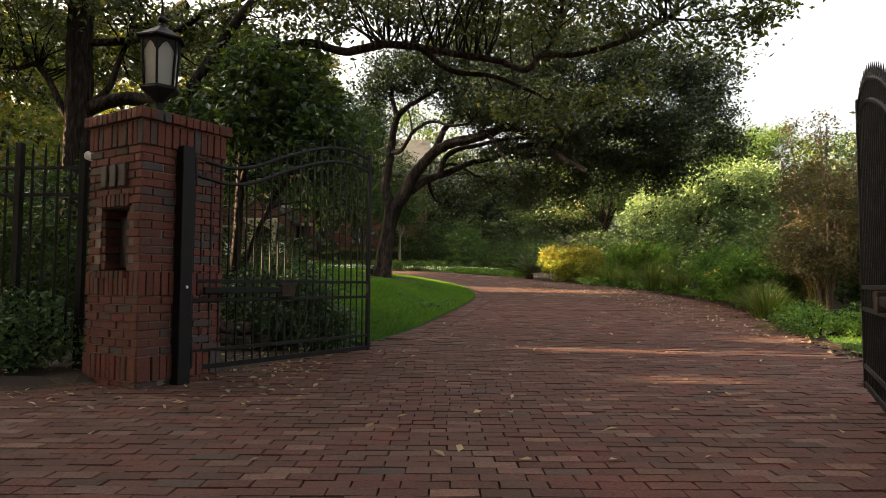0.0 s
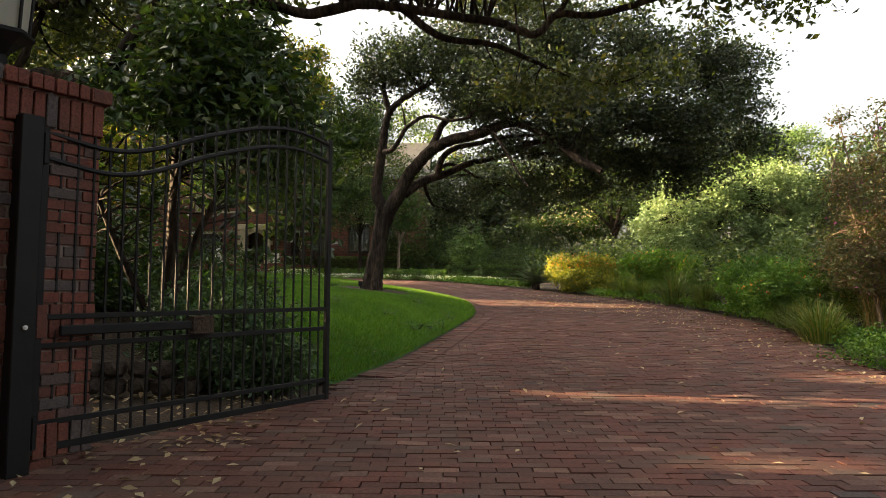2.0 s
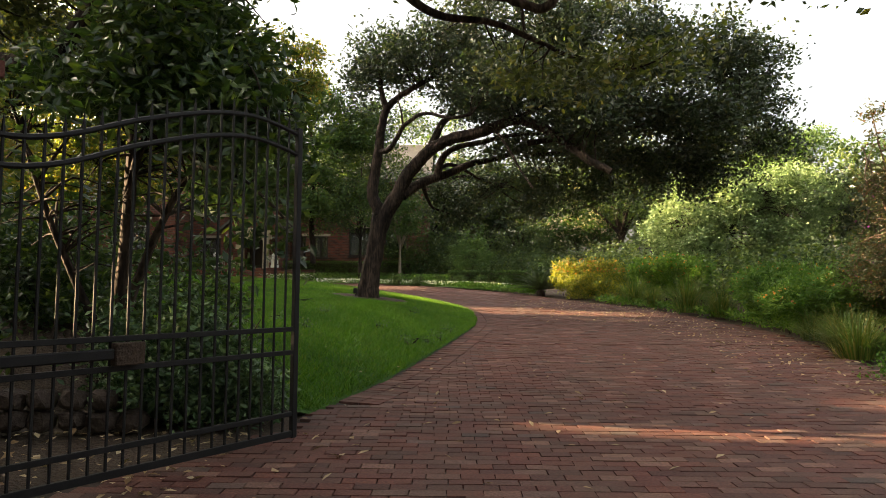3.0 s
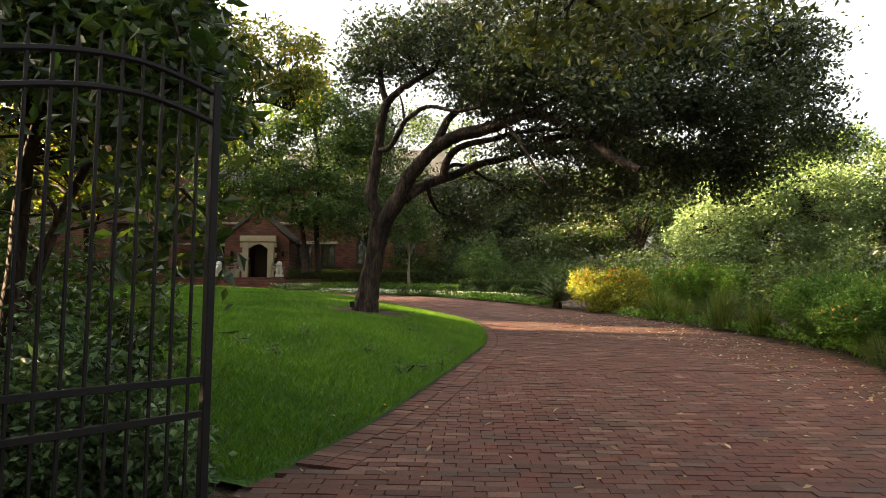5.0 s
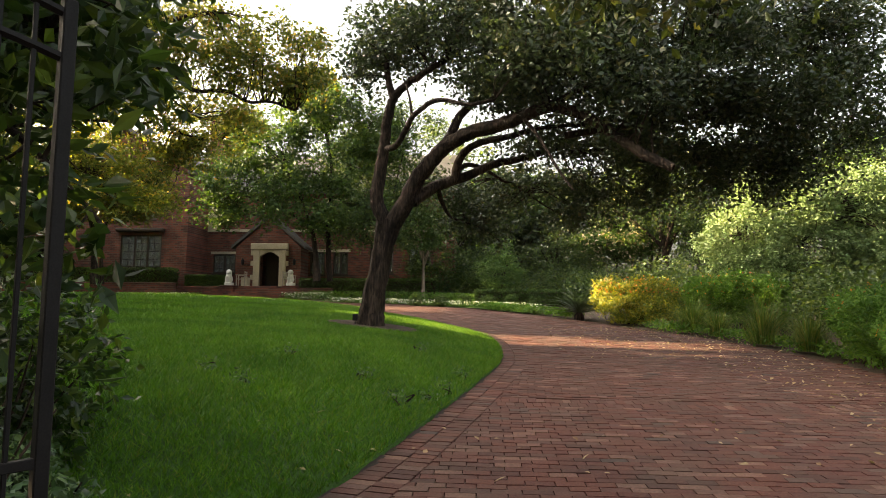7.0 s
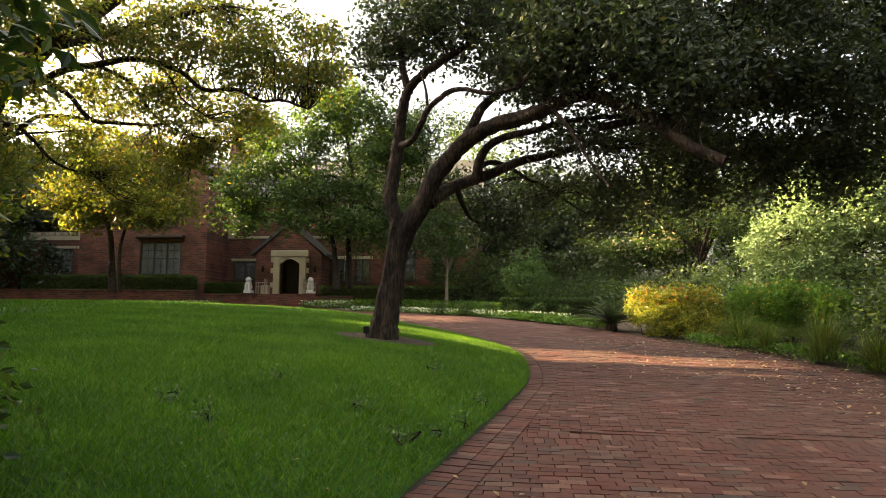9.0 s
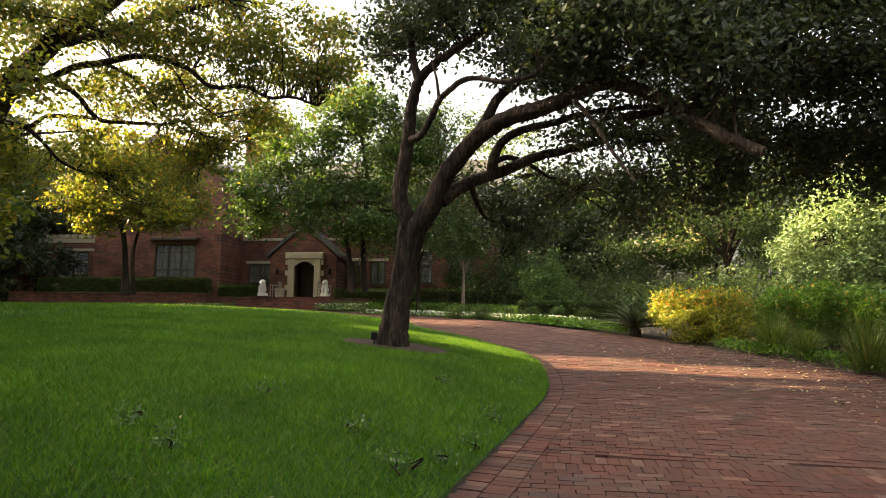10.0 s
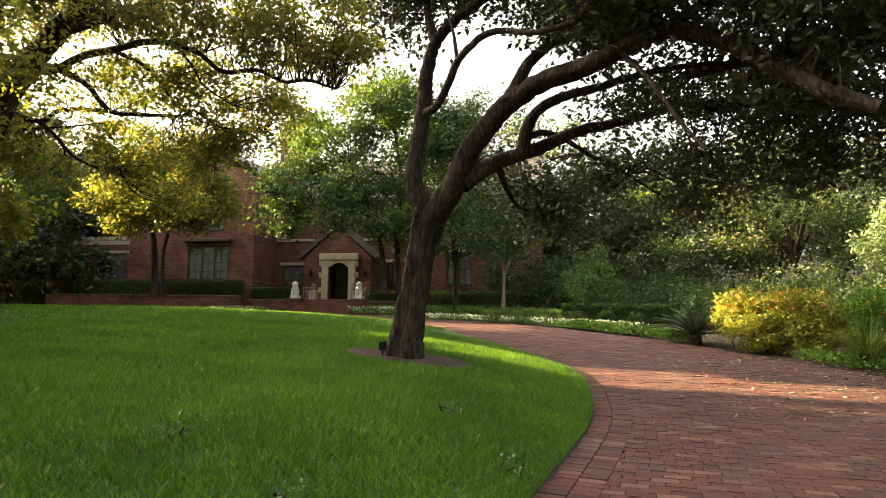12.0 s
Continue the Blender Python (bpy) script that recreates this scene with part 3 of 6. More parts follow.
def brick_pillar(at, turn, label):
    """Square brick pillar with soldier bands, a letter niche in its street face and a projecting cap. Local x runs along the street face, y into the plot."""
    rng = random.Random(5)
    root = thing("gate_pillar", at, turn)
    W, P, COURSE = 0.74, 0.80, 0.0677
    niche = (0.17, 0.57, 0.95, 1.47)                      # x0, x1, z0, z1 on the street face
    core = bmesh.new()
    box(core, 0.015, W - 0.015, 0.25, P - 0.015, 0, 2.2)
    box(core, 0.015, niche[0], 0.015, 0.25, 0, 2.2)
    box(core, niche[1], W - 0.015, 0.015, 0.25, 0, 2.2)
    box(core, niche[0], niche[1], 0.015, 0.25, 0, niche[2])
    box(core, niche[0], niche[1], 0.015, 0.25, niche[3], 2.2)
    part("mortar_core", core, MORTAR, root, "pale mortar in the joints")
    part("letter_box", boxm(niche[0] + 0.10, niche[1] - 0.02, 0.12, 0.24, niche[2] + 0.03, niche[3] - 0.06, 0.008), IRON, root, "black metal letter box inside the niche")
    meshes = {}

    def lay(cx, cy, cz, lx, ly, lz):
        key = (round(lx, 3), round(ly, 3), round(lz, 3))
        if key not in meshes:
            meshes[key] = brick_block(*key)
        b = part("brick", meshes[key], None, root)
        b.matrix_basis = pose(cx + rng.uniform(-.006, .006), cy + rng.uniform(-.006, .006), cz, rng.uniform(-1, 1), rng.uniform(-1, 1), rng.uniform(-1.2, 1.2))

    def ring(z, h, grow, length, thick):
        """One course round the four sides, of bricks that long; leaves the niche open."""
        for face in range(4):
            along = W if face % 2 == 0 else P
            along += 2 * grow
            n = max(1, round(along / length))
            step = along / n
            off = 0.5 * step if (round(z / COURSE) % 2 and length > 0.12) else 0.0
            cuts = [-grow]
            while cuts[-1] < along - grow - 1e-4:
                nxt = cuts[-1] + (off if off and len(cuts) == 1 else step)
                cuts.append(min(nxt, along - grow))
            for a, b in zip(cuts, cuts[1:]):
                if b - a < 0.03:
                    continue
                mid, ln = (a + b) / 2, b - a - 0.010
                if face == 0 and niche[0] - 0.04 < mid < niche[1] + 0.04 and niche[2] < z + h / 2 < niche[3]:
                    continue
                if face == 0:
                    lay(mid, -grow + thick / 2, z + h / 2, ln, thick, h - 0.010)
                elif face == 2:
                    lay(mid, P + grow - thick / 2, z + h / 2, ln, thick, h - 0.010)
                elif face == 1:
                    lay(W + grow - thick / 2, mid, z + h / 2, thick, ln, h - 0.010)
                else:
                    lay(-grow + thick / 2, mid, z + h / 2, thick, ln, h - 0.010)

    z = 0.0
    ring(z, COURSE, -0.01, 0.2, 0.07)
    z += COURSE
    ring(z, 0.203, 0.012, 0.0685, 0.07)
    z += 0.203
    for k in range(7):
        ring(z, COURSE, 0.0, 0.205, 0.07)
        z += COURSE
    ring(z, 0.203, 0.008, 0.0685, 0.07)
    z += 0.203
    while z < 1.93:
        ring(z, COURSE, 0.0, 0.205, 0.07)
        z += COURSE
    ring(z, 0.203, 0.012, 0.0685, 0.07)
    z += 0.203
    ring(z, 0.095, 0.045, 0.0685, 0.12)
    part("cap_bed", boxm(0.0, W, 0.0, P, z - 0.02, z + 0.085, 0.01), MORTAR, root, "mortar top of the pillar cap")
    # niche: side bricks run inwards, a sill and a soldier lintel
    for k in range(7):
        zz = niche[2] + 0.004 + (k + 0.5) * 0.0712
        lay(niche[0] + 0.028, 0.13, zz, 0.055, 0.22, 0.060)
        lay(niche[1] - 0.02, 0.13, zz, 0.04, 0.22, 0.060)
    for k in range(7):
        lay(niche[0] + 0.02 + k * 0.060, 0.04, niche[2] - 0.03, 0.052, 0.16, 0.06)
        lay(niche[0] + 0.03 + k * 0.060, 0.03, niche[3] + 0.055, 0.052, 0.09, 0.10)
    # plain bars where the figures of the address hang
    for k in range(3):
        part("address_bar", boxm(0.20 + k * 0.13, 0.30 + k * 0.13, -0.03, -0.012, 1.63, 1.83, 0.012), DARKWOOD, root, "dark rust metal bar")
    # flood lamp on the side
    lamp = part("flood_lamp", lathe([(0.02, 0), (0.038, 0.02), (0.04, 0.14), (0.034, 0.15)], 14), LEADED, root, "pale grey metal flood lamp")
    lamp.matrix_basis = pose(-0.02, 0.1, 1.92, 0, -70, 20)
    return tagged(root, label, "gate pillar")


def lantern(at):
    """Six-sided iron lantern with frosted panes, pointed roof and finial."""
    root = thing("gate_lantern", at, 12)
    six = math.pi / 6
    part("foot", lathe([(0.10, 0.0), (0.09, 0.02), (0.035, 0.035), (0.03, 0.10), (0.05, 0.12), (0.10, 0.17), (0.155, 0.20), (0.17, 0.215), (0.17, 0.235), (0.13, 0.25)], 6, six), IRON, root)
    for k in range(6):
        a = six + k * math.pi / 3
        b = a + math.pi / 3
        p0, p1 = Vector((0.135 * math.cos(a), 0.135 * math.sin(a), 0.24)), Vector((0.160 * math.cos(a), 0.160 * math.sin(a), 0.66))
        v, f = tube([p0, (p0 + p1) / 2, p1], [0.011] * 3, 6)
        part("corner_bar", np_mesh("corner_bar", v, f, IRON), None, root)
        q0, q1 = Vector((0.128 * math.cos(b), 0.128 * math.sin(b), 0.25)), Vector((0.152 * math.cos(b), 0.152 * math.sin(b), 0.65))
        a0, a1 = Vector((0.128 * math.cos(a), 0.128 * math.sin(a), 0.25)), Vector((0.152 * math.cos(a), 0.152 * math.sin(a), 0.65))
        bm = bmesh.new()
        inn = Vector((-math.cos((a + b) / 2), -math.sin((a + b) / 2), 0)) * 0.004
        lo = [bm.verts.new(p) for p in (a0, q0, q1, a1)]
        hi = [bm.verts.new(p + inn) for p in (a0, q0, q1, a1)]
        bm.faces.new(lo)
        bm.faces.new(hi[::-1])
        for i in range(4):
            bm.faces.new((lo[i], hi[i], hi[(i + 1) % 4], lo[(i + 1) % 4]))
        part("glass_pane", bm, FROST, root, "frosted cream glass")
        # trefoil head of the pane: a dark arch plate
        arch = bmesh.new()
        mid0, mid1 = (a1 + q1) / 2, (a0 + q0) / 2
        top = [a1, q1, q1 + (q0 - q1) * 0.30, q1 + (q0 - q1) * 0.12 + (a1 - q1) * 0.30, mid1 + (mid0 - mid1) * 0.93, a1 + (a0 - a1) * 0.12 + (q1 - a1) * 0.30, a1 + (a0 - a1) * 0.30]
        lo = [arch.verts.new(p - inn * 1.2) for p in top]
        hi = [arch.verts.new(p - inn * 2.6) for p in top]
        arch.faces.new(lo)
        arch.faces.new(hi[::-1])
        for i in range(len(top)):
            arch.faces.new((lo[i], hi[i], hi[(i + 1) % len(top)], lo[(i + 1) % len(top)]))
        part("tracery", arch, IRON, root)
    part("roof", lathe([(0.165, 0.65), (0.215, 0.66), (0.215, 0.675), (0.12, 0.735), (0.05, 0.78), (0.03, 0.80)], 6, six), IRON, root)
    part("finial", lathe([(0.03, 0.80), (0.022, 0.82), (0.04, 0.845), (0.042, 0.86), (0.02, 0.885), (0.016, 0.90), (0.012, 0.95), (0.003, 1.06)], 10), IRON, root)
    part("bulb", lathe([(0.02, 0.25), (0.04, 0.30), (0.06, 0.40), (0.055, 0.5), (0.02, 0.56)], 12), WHITE, root, "pale glass chimney")
    return tagged(root, "black iron six-sided lantern with frosted panes on a brick pillar", "lantern", "gate lanterns")


def iron_gate(at, turn, label, length=2.44, mirror=1):
    """Gate leaf: local y runs from the hinge to the free end; the top rail swings up in an S."""
    root = thing("iron_gate", at, turn)

    def top(y):
        t = max(0.0, min(1.0, (y / length - 0.12) / 0.72))
        s = t * t * (3 - 2 * t)
        drop = 0.05 * max(0.0, (y / length - 0.84) / 0.16) ** 1.5
        return 1.88 + 0.40 * s - 0.05 * math.sin(math.pi * min(1, y / length / 0.45)) * (1 - s) - drop

    grid = [length * i / 28 for i in range(29)]
    for off in (0.0, -0.15):
        p = [(0, y, top(y) + off) for y in grid]
        part("top_rail", np_mesh("top_rail", *tube(p, [0.017] * len(p), 6), IRON), None, root)
    for z, h in ((0.07, 0.022), (0.21, 0.016), (0.645, 0.016), (0.81, 0.016)):
        part("rail", boxm(-0.016, 0.016, 0.0, length, z - h, z + h, 0.003), IRON, root)
    part("stile", boxm(-0.02, 0.02, -0.022, 0.022, 0.04, 1.96, 0.004), IRON, root)
    part("stile", boxm(-0.02, 0.02, length - 0.022, length + 0.022, 0.04, top(length) + 0.05, 0.004), IRON, root)
    n = 24
    for k in range(1, n):
        y = length * k / n
        r = 0.007
        bm = boxm(-r, r, y - r, y + r, 0.05, top(y), 0.002)
        if k % 1 == 0:
            tip = bmesh.ops.create_cone(bm, segments=6, radius1=0.013, radius2=0.001, depth=0.10, cap_ends=True)
            bmesh.ops.translate(bm, vec=(0, y, top(y) + 0.06), verts=tip["verts"])
        part("bar", bm, IRON, root)
    arm = part("closer_arm", boxm(0.05 * mirror - 0.015, 0.05 * mirror + 0.015, 0.1, 0.95, 0.70, 0.76, 0.008), IRON, root, "dark gate closer arm")
    part("closer_box", boxm(0.045 * mirror - 0.03, 0.045 * mirror + 0.03, 0.95, 1.12, 0.665, 0.79, 0.006), RING, root, "rusty brown closer plate")
    return tagged(root, label, "gate", "driveway gates")


def gate_post(at, turn):
    root = thing("gate_post", at, turn)
    part("post", boxm(-0.05, 0.05, -0.06, 0.06, -0.05, 1.98, 0.006), IRON, root)
    part("hinge", boxm(-0.02, 0.03, 0.07, 0.10, 0.12, 0.30, 0.006), IRON, root)
    part("hinge", boxm(-0.02, 0.03, 0.07, 0.10, 1.72, 1.90, 0.006), IRON, root)
    part("latch_eye", lathe([(0.012, 0), (0.014, 0.01), (0.006, 0.014)], 10), LEADED, root, "small pale metal eye").matrix_basis = pose(0.051, 0, 0.80, 0, 90, 0)
    return tagged(root, "square black steel gate post beside the brick pillar", "gate post", "gate posts")


P0 = Vector((-2.40, 5.07, ground_z(-2.4, 5.07) - 0.02))
brick_pillar(tuple(P0 + V * 0.74), math.degrees(math.atan2(-0.53, 0.848)), "red brick gate pillar with soldier bands and letter niche")
lantern(tuple(P0 + V * 0.36 + U * 0.38 + Vector((0, 0, 2.33))))
gate_post(tuple(P0 + U * 0.37 + V * -0.04 + Vector((0, 0, 0.02))), TURN_U)
HINGE = P0 + U * 0.48 + V * 0.01
iron_gate((HINGE.x, HINGE.y, 0.02), TURN_U - 2.5, "black iron driveway gate standing open, curved top", 2.29)
RH = Vector((2.11, 2.82, 0))
TURN_R = math.degrees(math.atan2(-0.47, 0.883))
iron_gate((RH.x, RH.y, 0.0), TURN_R, "black iron driveway gate standing open beside the lawn strip", 2.44, -1)
gate_post(tuple(RH - U * 0.13 + Vector((0, 0, 0))), TURN_U)


def iron_fence(at, turn, bays, bay=1.9):
    root = thing("iron_fence", at, turn)
    for k in range(bays + 1):
        part("post", boxm(k * bay - 0.03, k * bay + 0.03, -0.03, 0.03, -0.1, 2.05, 0.004), IRON, root)
        if k == bays:
            break
        for z in (0.25, 1.55, 1.80):
            part("rail", boxm(k * bay + 0.03, k * bay + bay - 0.03, -0.014, 0.014, z, z + 0.03, 0.003), IRON, root)
        for j in range(1, round(bay / 0.12)):
            x = k * bay + j * bay / round(bay / 0.12)
            bm = boxm(x - 0.008, x + 0.008, -0.008, 0.008, 0.1, 1.95)
            tip = bmesh.ops.create_cone(bm, segments=5, radius1=0.013, radius2=0.001, depth=0.10, cap_ends=True)
            bmesh.ops.translate(bm, vec=(x, 0, 2.0), verts=tip["verts"])
            part("picket", bm, IRON, root)
    return tagged(root, "black iron picket fence among dark shrubs", "fence")


iron_fence((-3.30, 5.85, 0.05), 176, 5, 0.62)

# ---------------------------------------------------------------- big oaks
tree("live_oak", "live oak with a leaning forked dark trunk and broad crown",
     [([(-1.72, 18.0, 0.93), (-1.66, 18.0, 1.5), (-1.55, 18.0, 2.2), (-1.48, 18.0, 2.8), (-1.46, 18.0, 3.05)], 0.225, 0.17),
      ([(-1.52, 18.00, 2.40), (-1.44, 18.00, 2.95), (-1.63, 18.00, 3.45), (-1.57, 18.00, 4.04), (-1.48, 17.90, 4.57), (-1.43, 17.80, 4.99), (-1.30, 17.80, 5.47), (-0.99, 17.70, 5.76), (-0.54, 17.60, 6.00), (-0.09, 17.50, 6.24)], 0.165, 0.05),
      ([(-1.30, 17.80, 5.47), (-1.44, 17.90, 5.97), (-1.52, 18.10, 6.55), (-1.64, 18.30, 7.26)], 0.085, 0.03)] +
     [([(-1.43, 17.85, 4.47), (-1.19, 17.50, 4.45), (-1.00, 17.30, 4.66), (-0.84, 17.10, 4.88), (-0.65, 16.90, 4.97), (-0.45, 16.80, 5.07), (-0.19, 16.70, 5.07), (0.21, 16.50, 4.92), (0.69, 16.40, 4.97)], 0.062, 0.03),
      ([(-0.84, 17.10, 4.88), (-0.89, 17.10, 5.23), (-0.99, 17.20, 5.58)], 0.03, 0.015)] +
     [([(-1.52, 18.00, 2.40), (-1.32, 18.00, 2.99), (-1.05, 17.95, 3.38), (-0.84, 17.90, 3.82), (-0.55, 17.80, 4.18), (-0.19, 17.70, 4.50), (0.24, 17.50, 4.68), (0.74, 17.30, 4.75), (1.20, 17.00, 4.83), (1.71, 16.80, 4.96), (2.24, 16.60, 4.73), (2.73, 16.40, 4.34), (3.18, 16.20, 3.93), (3.60, 16.00, 3.65)], 0.2, 0.07),
      ([(-0.30, 17.75, 4.43), (-0.12, 17.90, 4.83), (0.04, 18.10, 5.22), (0.40, 18.30, 5.60), (0.94, 18.50, 5.90), (1.60, 18.70, 6.33), (2.25, 18.80, 6.73)], 0.11, 0.04)] +
     [([(-0.91, 17.95, 3.42), (-0.58, 18.10, 3.69), (-0.15, 18.30, 3.91), (0.30, 18.40, 4.09), (0.75, 18.60, 4.33), (1.21, 18.80, 4.47), (1.69, 19.00, 4.64), (2.36, 19.20, 4.87), (3.31, 19.40, 4.89), (4.06, 19.50, 4.80)], 0.135, 0.035),
      ([(-0.08, 18.30, 3.94), (-0.01, 18.20, 4.28), (0.18, 18.10, 4.52), (0.53, 18.00, 4.65), (0.91, 17.90, 4.69), (1.34, 17.90, 4.81), (1.91, 17.80, 4.88), (2.47, 17.80, 4.90)], 0.1, 0.035)] +
     [([(-0.01, 18.20, 4.14), (0.20, 18.50, 4.29), (0.47, 18.90, 4.31), (0.71, 19.20, 4.23), (0.95, 19.40, 4.12), (1.25, 19.60, 4.04), (1.51, 19.80, 3.89)], 0.06, 0.02),
      ([(-0.42, 18.10, 3.72), (-0.35, 18.60, 3.49), (-0.19, 18.90, 3.26), (0.18, 19.20, 3.16)], 0.06, 0.02),
      ([(-1.35, 18.00, 3.02), (-1.29, 18.30, 3.41), (-1.11, 18.60, 3.70), (-0.86, 18.80, 3.93)], 0.06, 0.03),
      ([(1.71, 16.80, 4.96), (2.11, 16.60, 5.16), (2.65, 16.50, 5.31), (3.20, 16.50, 5.42)], 0.07, 0.03)] +
     [([(1.20, 17.00, 4.83), (1.46, 16.60, 4.35), (1.74, 16.20, 3.70), (1.97, 16.00, 3.29)], 0.04, 0.015),
      ([(1.97, 17.00, 4.48), (2.97, 16.90, 4.60), (4.00, 17.00, 4.72), (5.08, 17.20, 5.14), (6.18, 17.40, 5.30), (7.21, 17.60, 5.57)], 0.07, 0.02),
      ([(2.32, 18.80, 4.61), (3.60, 18.80, 4.66), (4.69, 18.60, 4.42), (5.80, 18.30, 4.46), (6.94, 18.20, 4.43), (7.87, 18.30, 4.78)], 0.06, 0.02),
      ([(0.99, 18.00, 5.05), (1.52, 17.60, 5.65), (2.12, 17.20, 6.27), (2.82, 17.00, 6.82)], 0.05, 0.02)] +
     [([(2.97, 16.90, 4.60), (3.53, 16.70, 5.30), (4.40, 16.90, 5.99), (5.58, 17.30, 6.57)], 0.05, 0.02)],
     [(-0.12, 17.50, 6.66, 1.06, 1.40, 0.58), (-1.28, 17.80, 6.70, 0.76, 1.20, 0.65), (-1.91, 18.20, 6.28, 0.45, 0.90, 0.56), (1.01, 17.20, 5.85, 0.98, 1.60, 0.72), (2.23, 16.60, 5.70, 0.98, 1.80, 0.84), (3.40, 16.60, 4.96, 0.88, 1.60, 0.79), (4.72, 17.00, 5.60, 1.02, 1.70, 0.81), (5.86, 17.40, 4.88, 0.84, 1.50, 0.63), (7.00, 17.60, 5.47, 0.86, 1.40, 0.64), (1.63, 17.50, 7.31, 1.91, 2.00, 0.74), (3.62, 17.30, 6.94, 1.77, 2.00, 0.84), (5.71, 17.60, 6.93, 1.28, 1.70, 0.64)] + [(7.48, 17.80, 6.65, 0.87, 1.40, 0.54), (3.34, 19.20, 4.76, 1.21, 1.30, 0.39), (2.09, 20.00, 4.19, 0.45, 0.70, 0.28), (0.30, 19.60, 3.35, 0.62, 0.70, 0.40), (-0.34, 19.80, 3.90, 0.51, 0.60, 0.35), (4.46, 18.60, 4.31, 1.04, 1.30, 0.41), (5.57, 18.00, 4.39, 0.77, 1.20, 0.39), (3.00, 19.40, 3.94, 0.55, 0.80, 0.29), (6.94, 18.20, 4.31, 0.79, 1.10, 0.34), (8.04, 18.40, 4.93, 0.57, 1.00, 0.40), (3.98, 19.00, 3.74, 0.42, 0.60, 0.24), (5.01, 18.60, 3.78, 0.46, 0.60, 0.23)] + [(1.58, 18.40, 4.81, 0.80, 0.90, 0.29), (1.07, 20.00, 4.12, 0.51, 0.70, 0.32), (2.47, 20.00, 3.47, 0.38, 0.50, 0.23), (0.81, 19.80, 3.06, 0.44, 0.50, 0.23), (6.27, 18.20, 3.76, 0.45, 0.60, 0.22), (3.39, 19.00, 3.44, 0.30, 0.40, 0.18)],
     1200, 95, 0.27, 0.105, OAKLEAF, 11, twigs=0.5, width=0.5, flat=0.75)

tree("oak_over_gate", "oak behind the gate with a long limb over the drive",
     [([(-5.31, 9.30, 0.00), (-5.31, 9.30, 2.21), (-5.34, 9.30, 3.04), (-5.36, 9.30, 3.96), (-5.36, 9.30, 4.73), (-5.34, 9.30, 5.50)], 0.2, 0.16),
      ([(-5.31, 9.30, 3.29), (-4.80, 9.20, 3.45), (-4.22, 9.00, 3.40), (-3.73, 8.90, 3.27), (-3.46, 8.80, 3.57), (-3.24, 8.80, 3.97), (-2.94, 8.70, 4.33), (-2.63, 8.70, 4.73), (-2.30, 8.60, 5.16)], 0.1, 0.06)] +
     [([(-3.35, 8.80, 3.77), (-3.08, 8.80, 3.98), (-2.46, 8.70, 4.05), (-1.82, 8.60, 4.08), (-1.35, 8.55, 3.95), (-0.81, 8.50, 4.03), (-0.31, 8.40, 3.95), (0.18, 8.35, 3.85), (0.70, 8.30, 3.75), (1.06, 8.20, 3.59), (1.28, 8.20, 3.79), (1.65, 8.20, 3.79), (2.06, 8.10, 3.86), (2.47, 8.00, 3.99), (2.94, 7.90, 4.26)], 0.068, 0.028),
      ([(-0.31, 8.40, 3.95), (0.11, 8.50, 3.68), (0.66, 8.70, 3.68), (1.11, 8.90, 3.58), (1.62, 9.10, 3.44), (2.20, 9.30, 3.42)], 0.045, 0.014)] +
     [([(-5.27, 9.30, 3.38), (-4.95, 9.30, 3.63), (-4.79, 9.30, 4.05), (-4.69, 9.40, 4.52), (-4.59, 9.50, 5.08)], 0.06, 0.03),
      ([(-5.34, 9.30, 4.35), (-4.89, 9.30, 4.35), (-4.01, 9.20, 4.44), (-3.49, 9.10, 4.70), (-3.00, 9.10, 4.87), (-2.57, 9.00, 5.12)], 0.06, 0.03),
      ([(-5.33, 9.30, 2.87), (-5.66, 9.40, 3.40), (-5.95, 9.50, 3.86), (-6.23, 9.60, 4.11), (-6.64, 9.70, 4.09), (-7.25, 9.80, 4.39)], 0.06, 0.03),
      ([(1.28, 8.20, 3.79), (1.46, 8.20, 4.08), (1.58, 8.20, 4.38)], 0.03, 0.012)],
     [(-1.75, 8.60, 4.53, 0.68, 0.80, 0.38), (-0.28, 8.50, 4.58, 0.82, 0.90, 0.41), (0.85, 8.30, 4.42, 0.80, 0.90, 0.44), (1.99, 8.10, 4.19, 0.71, 0.80, 0.39), (2.97, 8.00, 4.15, 0.56, 0.70, 0.35), (3.50, 7.90, 3.97, 0.35, 0.50, 0.24), (3.86, 7.90, 4.26, 0.35, 0.50, 0.17), (-3.93, 9.00, 4.69, 0.95, 1.00, 0.40), (-5.64, 9.40, 5.12, 1.16, 1.20, 0.50), (1.32, 9.00, 3.33, 0.63, 0.60, 0.28), (-2.70, 9.00, 3.80, 0.48, 0.70, 0.36), (2.42, 9.20, 3.52, 0.40, 0.50, 0.20)] + [(-1.11, 8.40, 5.07, 1.48, 1.20, 0.37), (1.54, 8.00, 4.96, 1.55, 1.20, 0.39), (2.97, 8.00, 3.79, 0.21, 0.40, 0.21), (-6.38, 9.80, 4.67, 0.69, 0.90, 0.52), (-5.35, 10.20, 4.37, 0.72, 0.90, 0.45), (-4.08, 10.00, 4.48, 0.70, 0.90, 0.53), (-3.15, 9.60, 4.61, 0.51, 0.80, 0.42), (-6.97, 10.20, 3.80, 0.54, 0.80, 0.40)],
     440, 76, 0.20, 0.085, OLIVEOAK, 12, twigs=0.6, width=0.5)

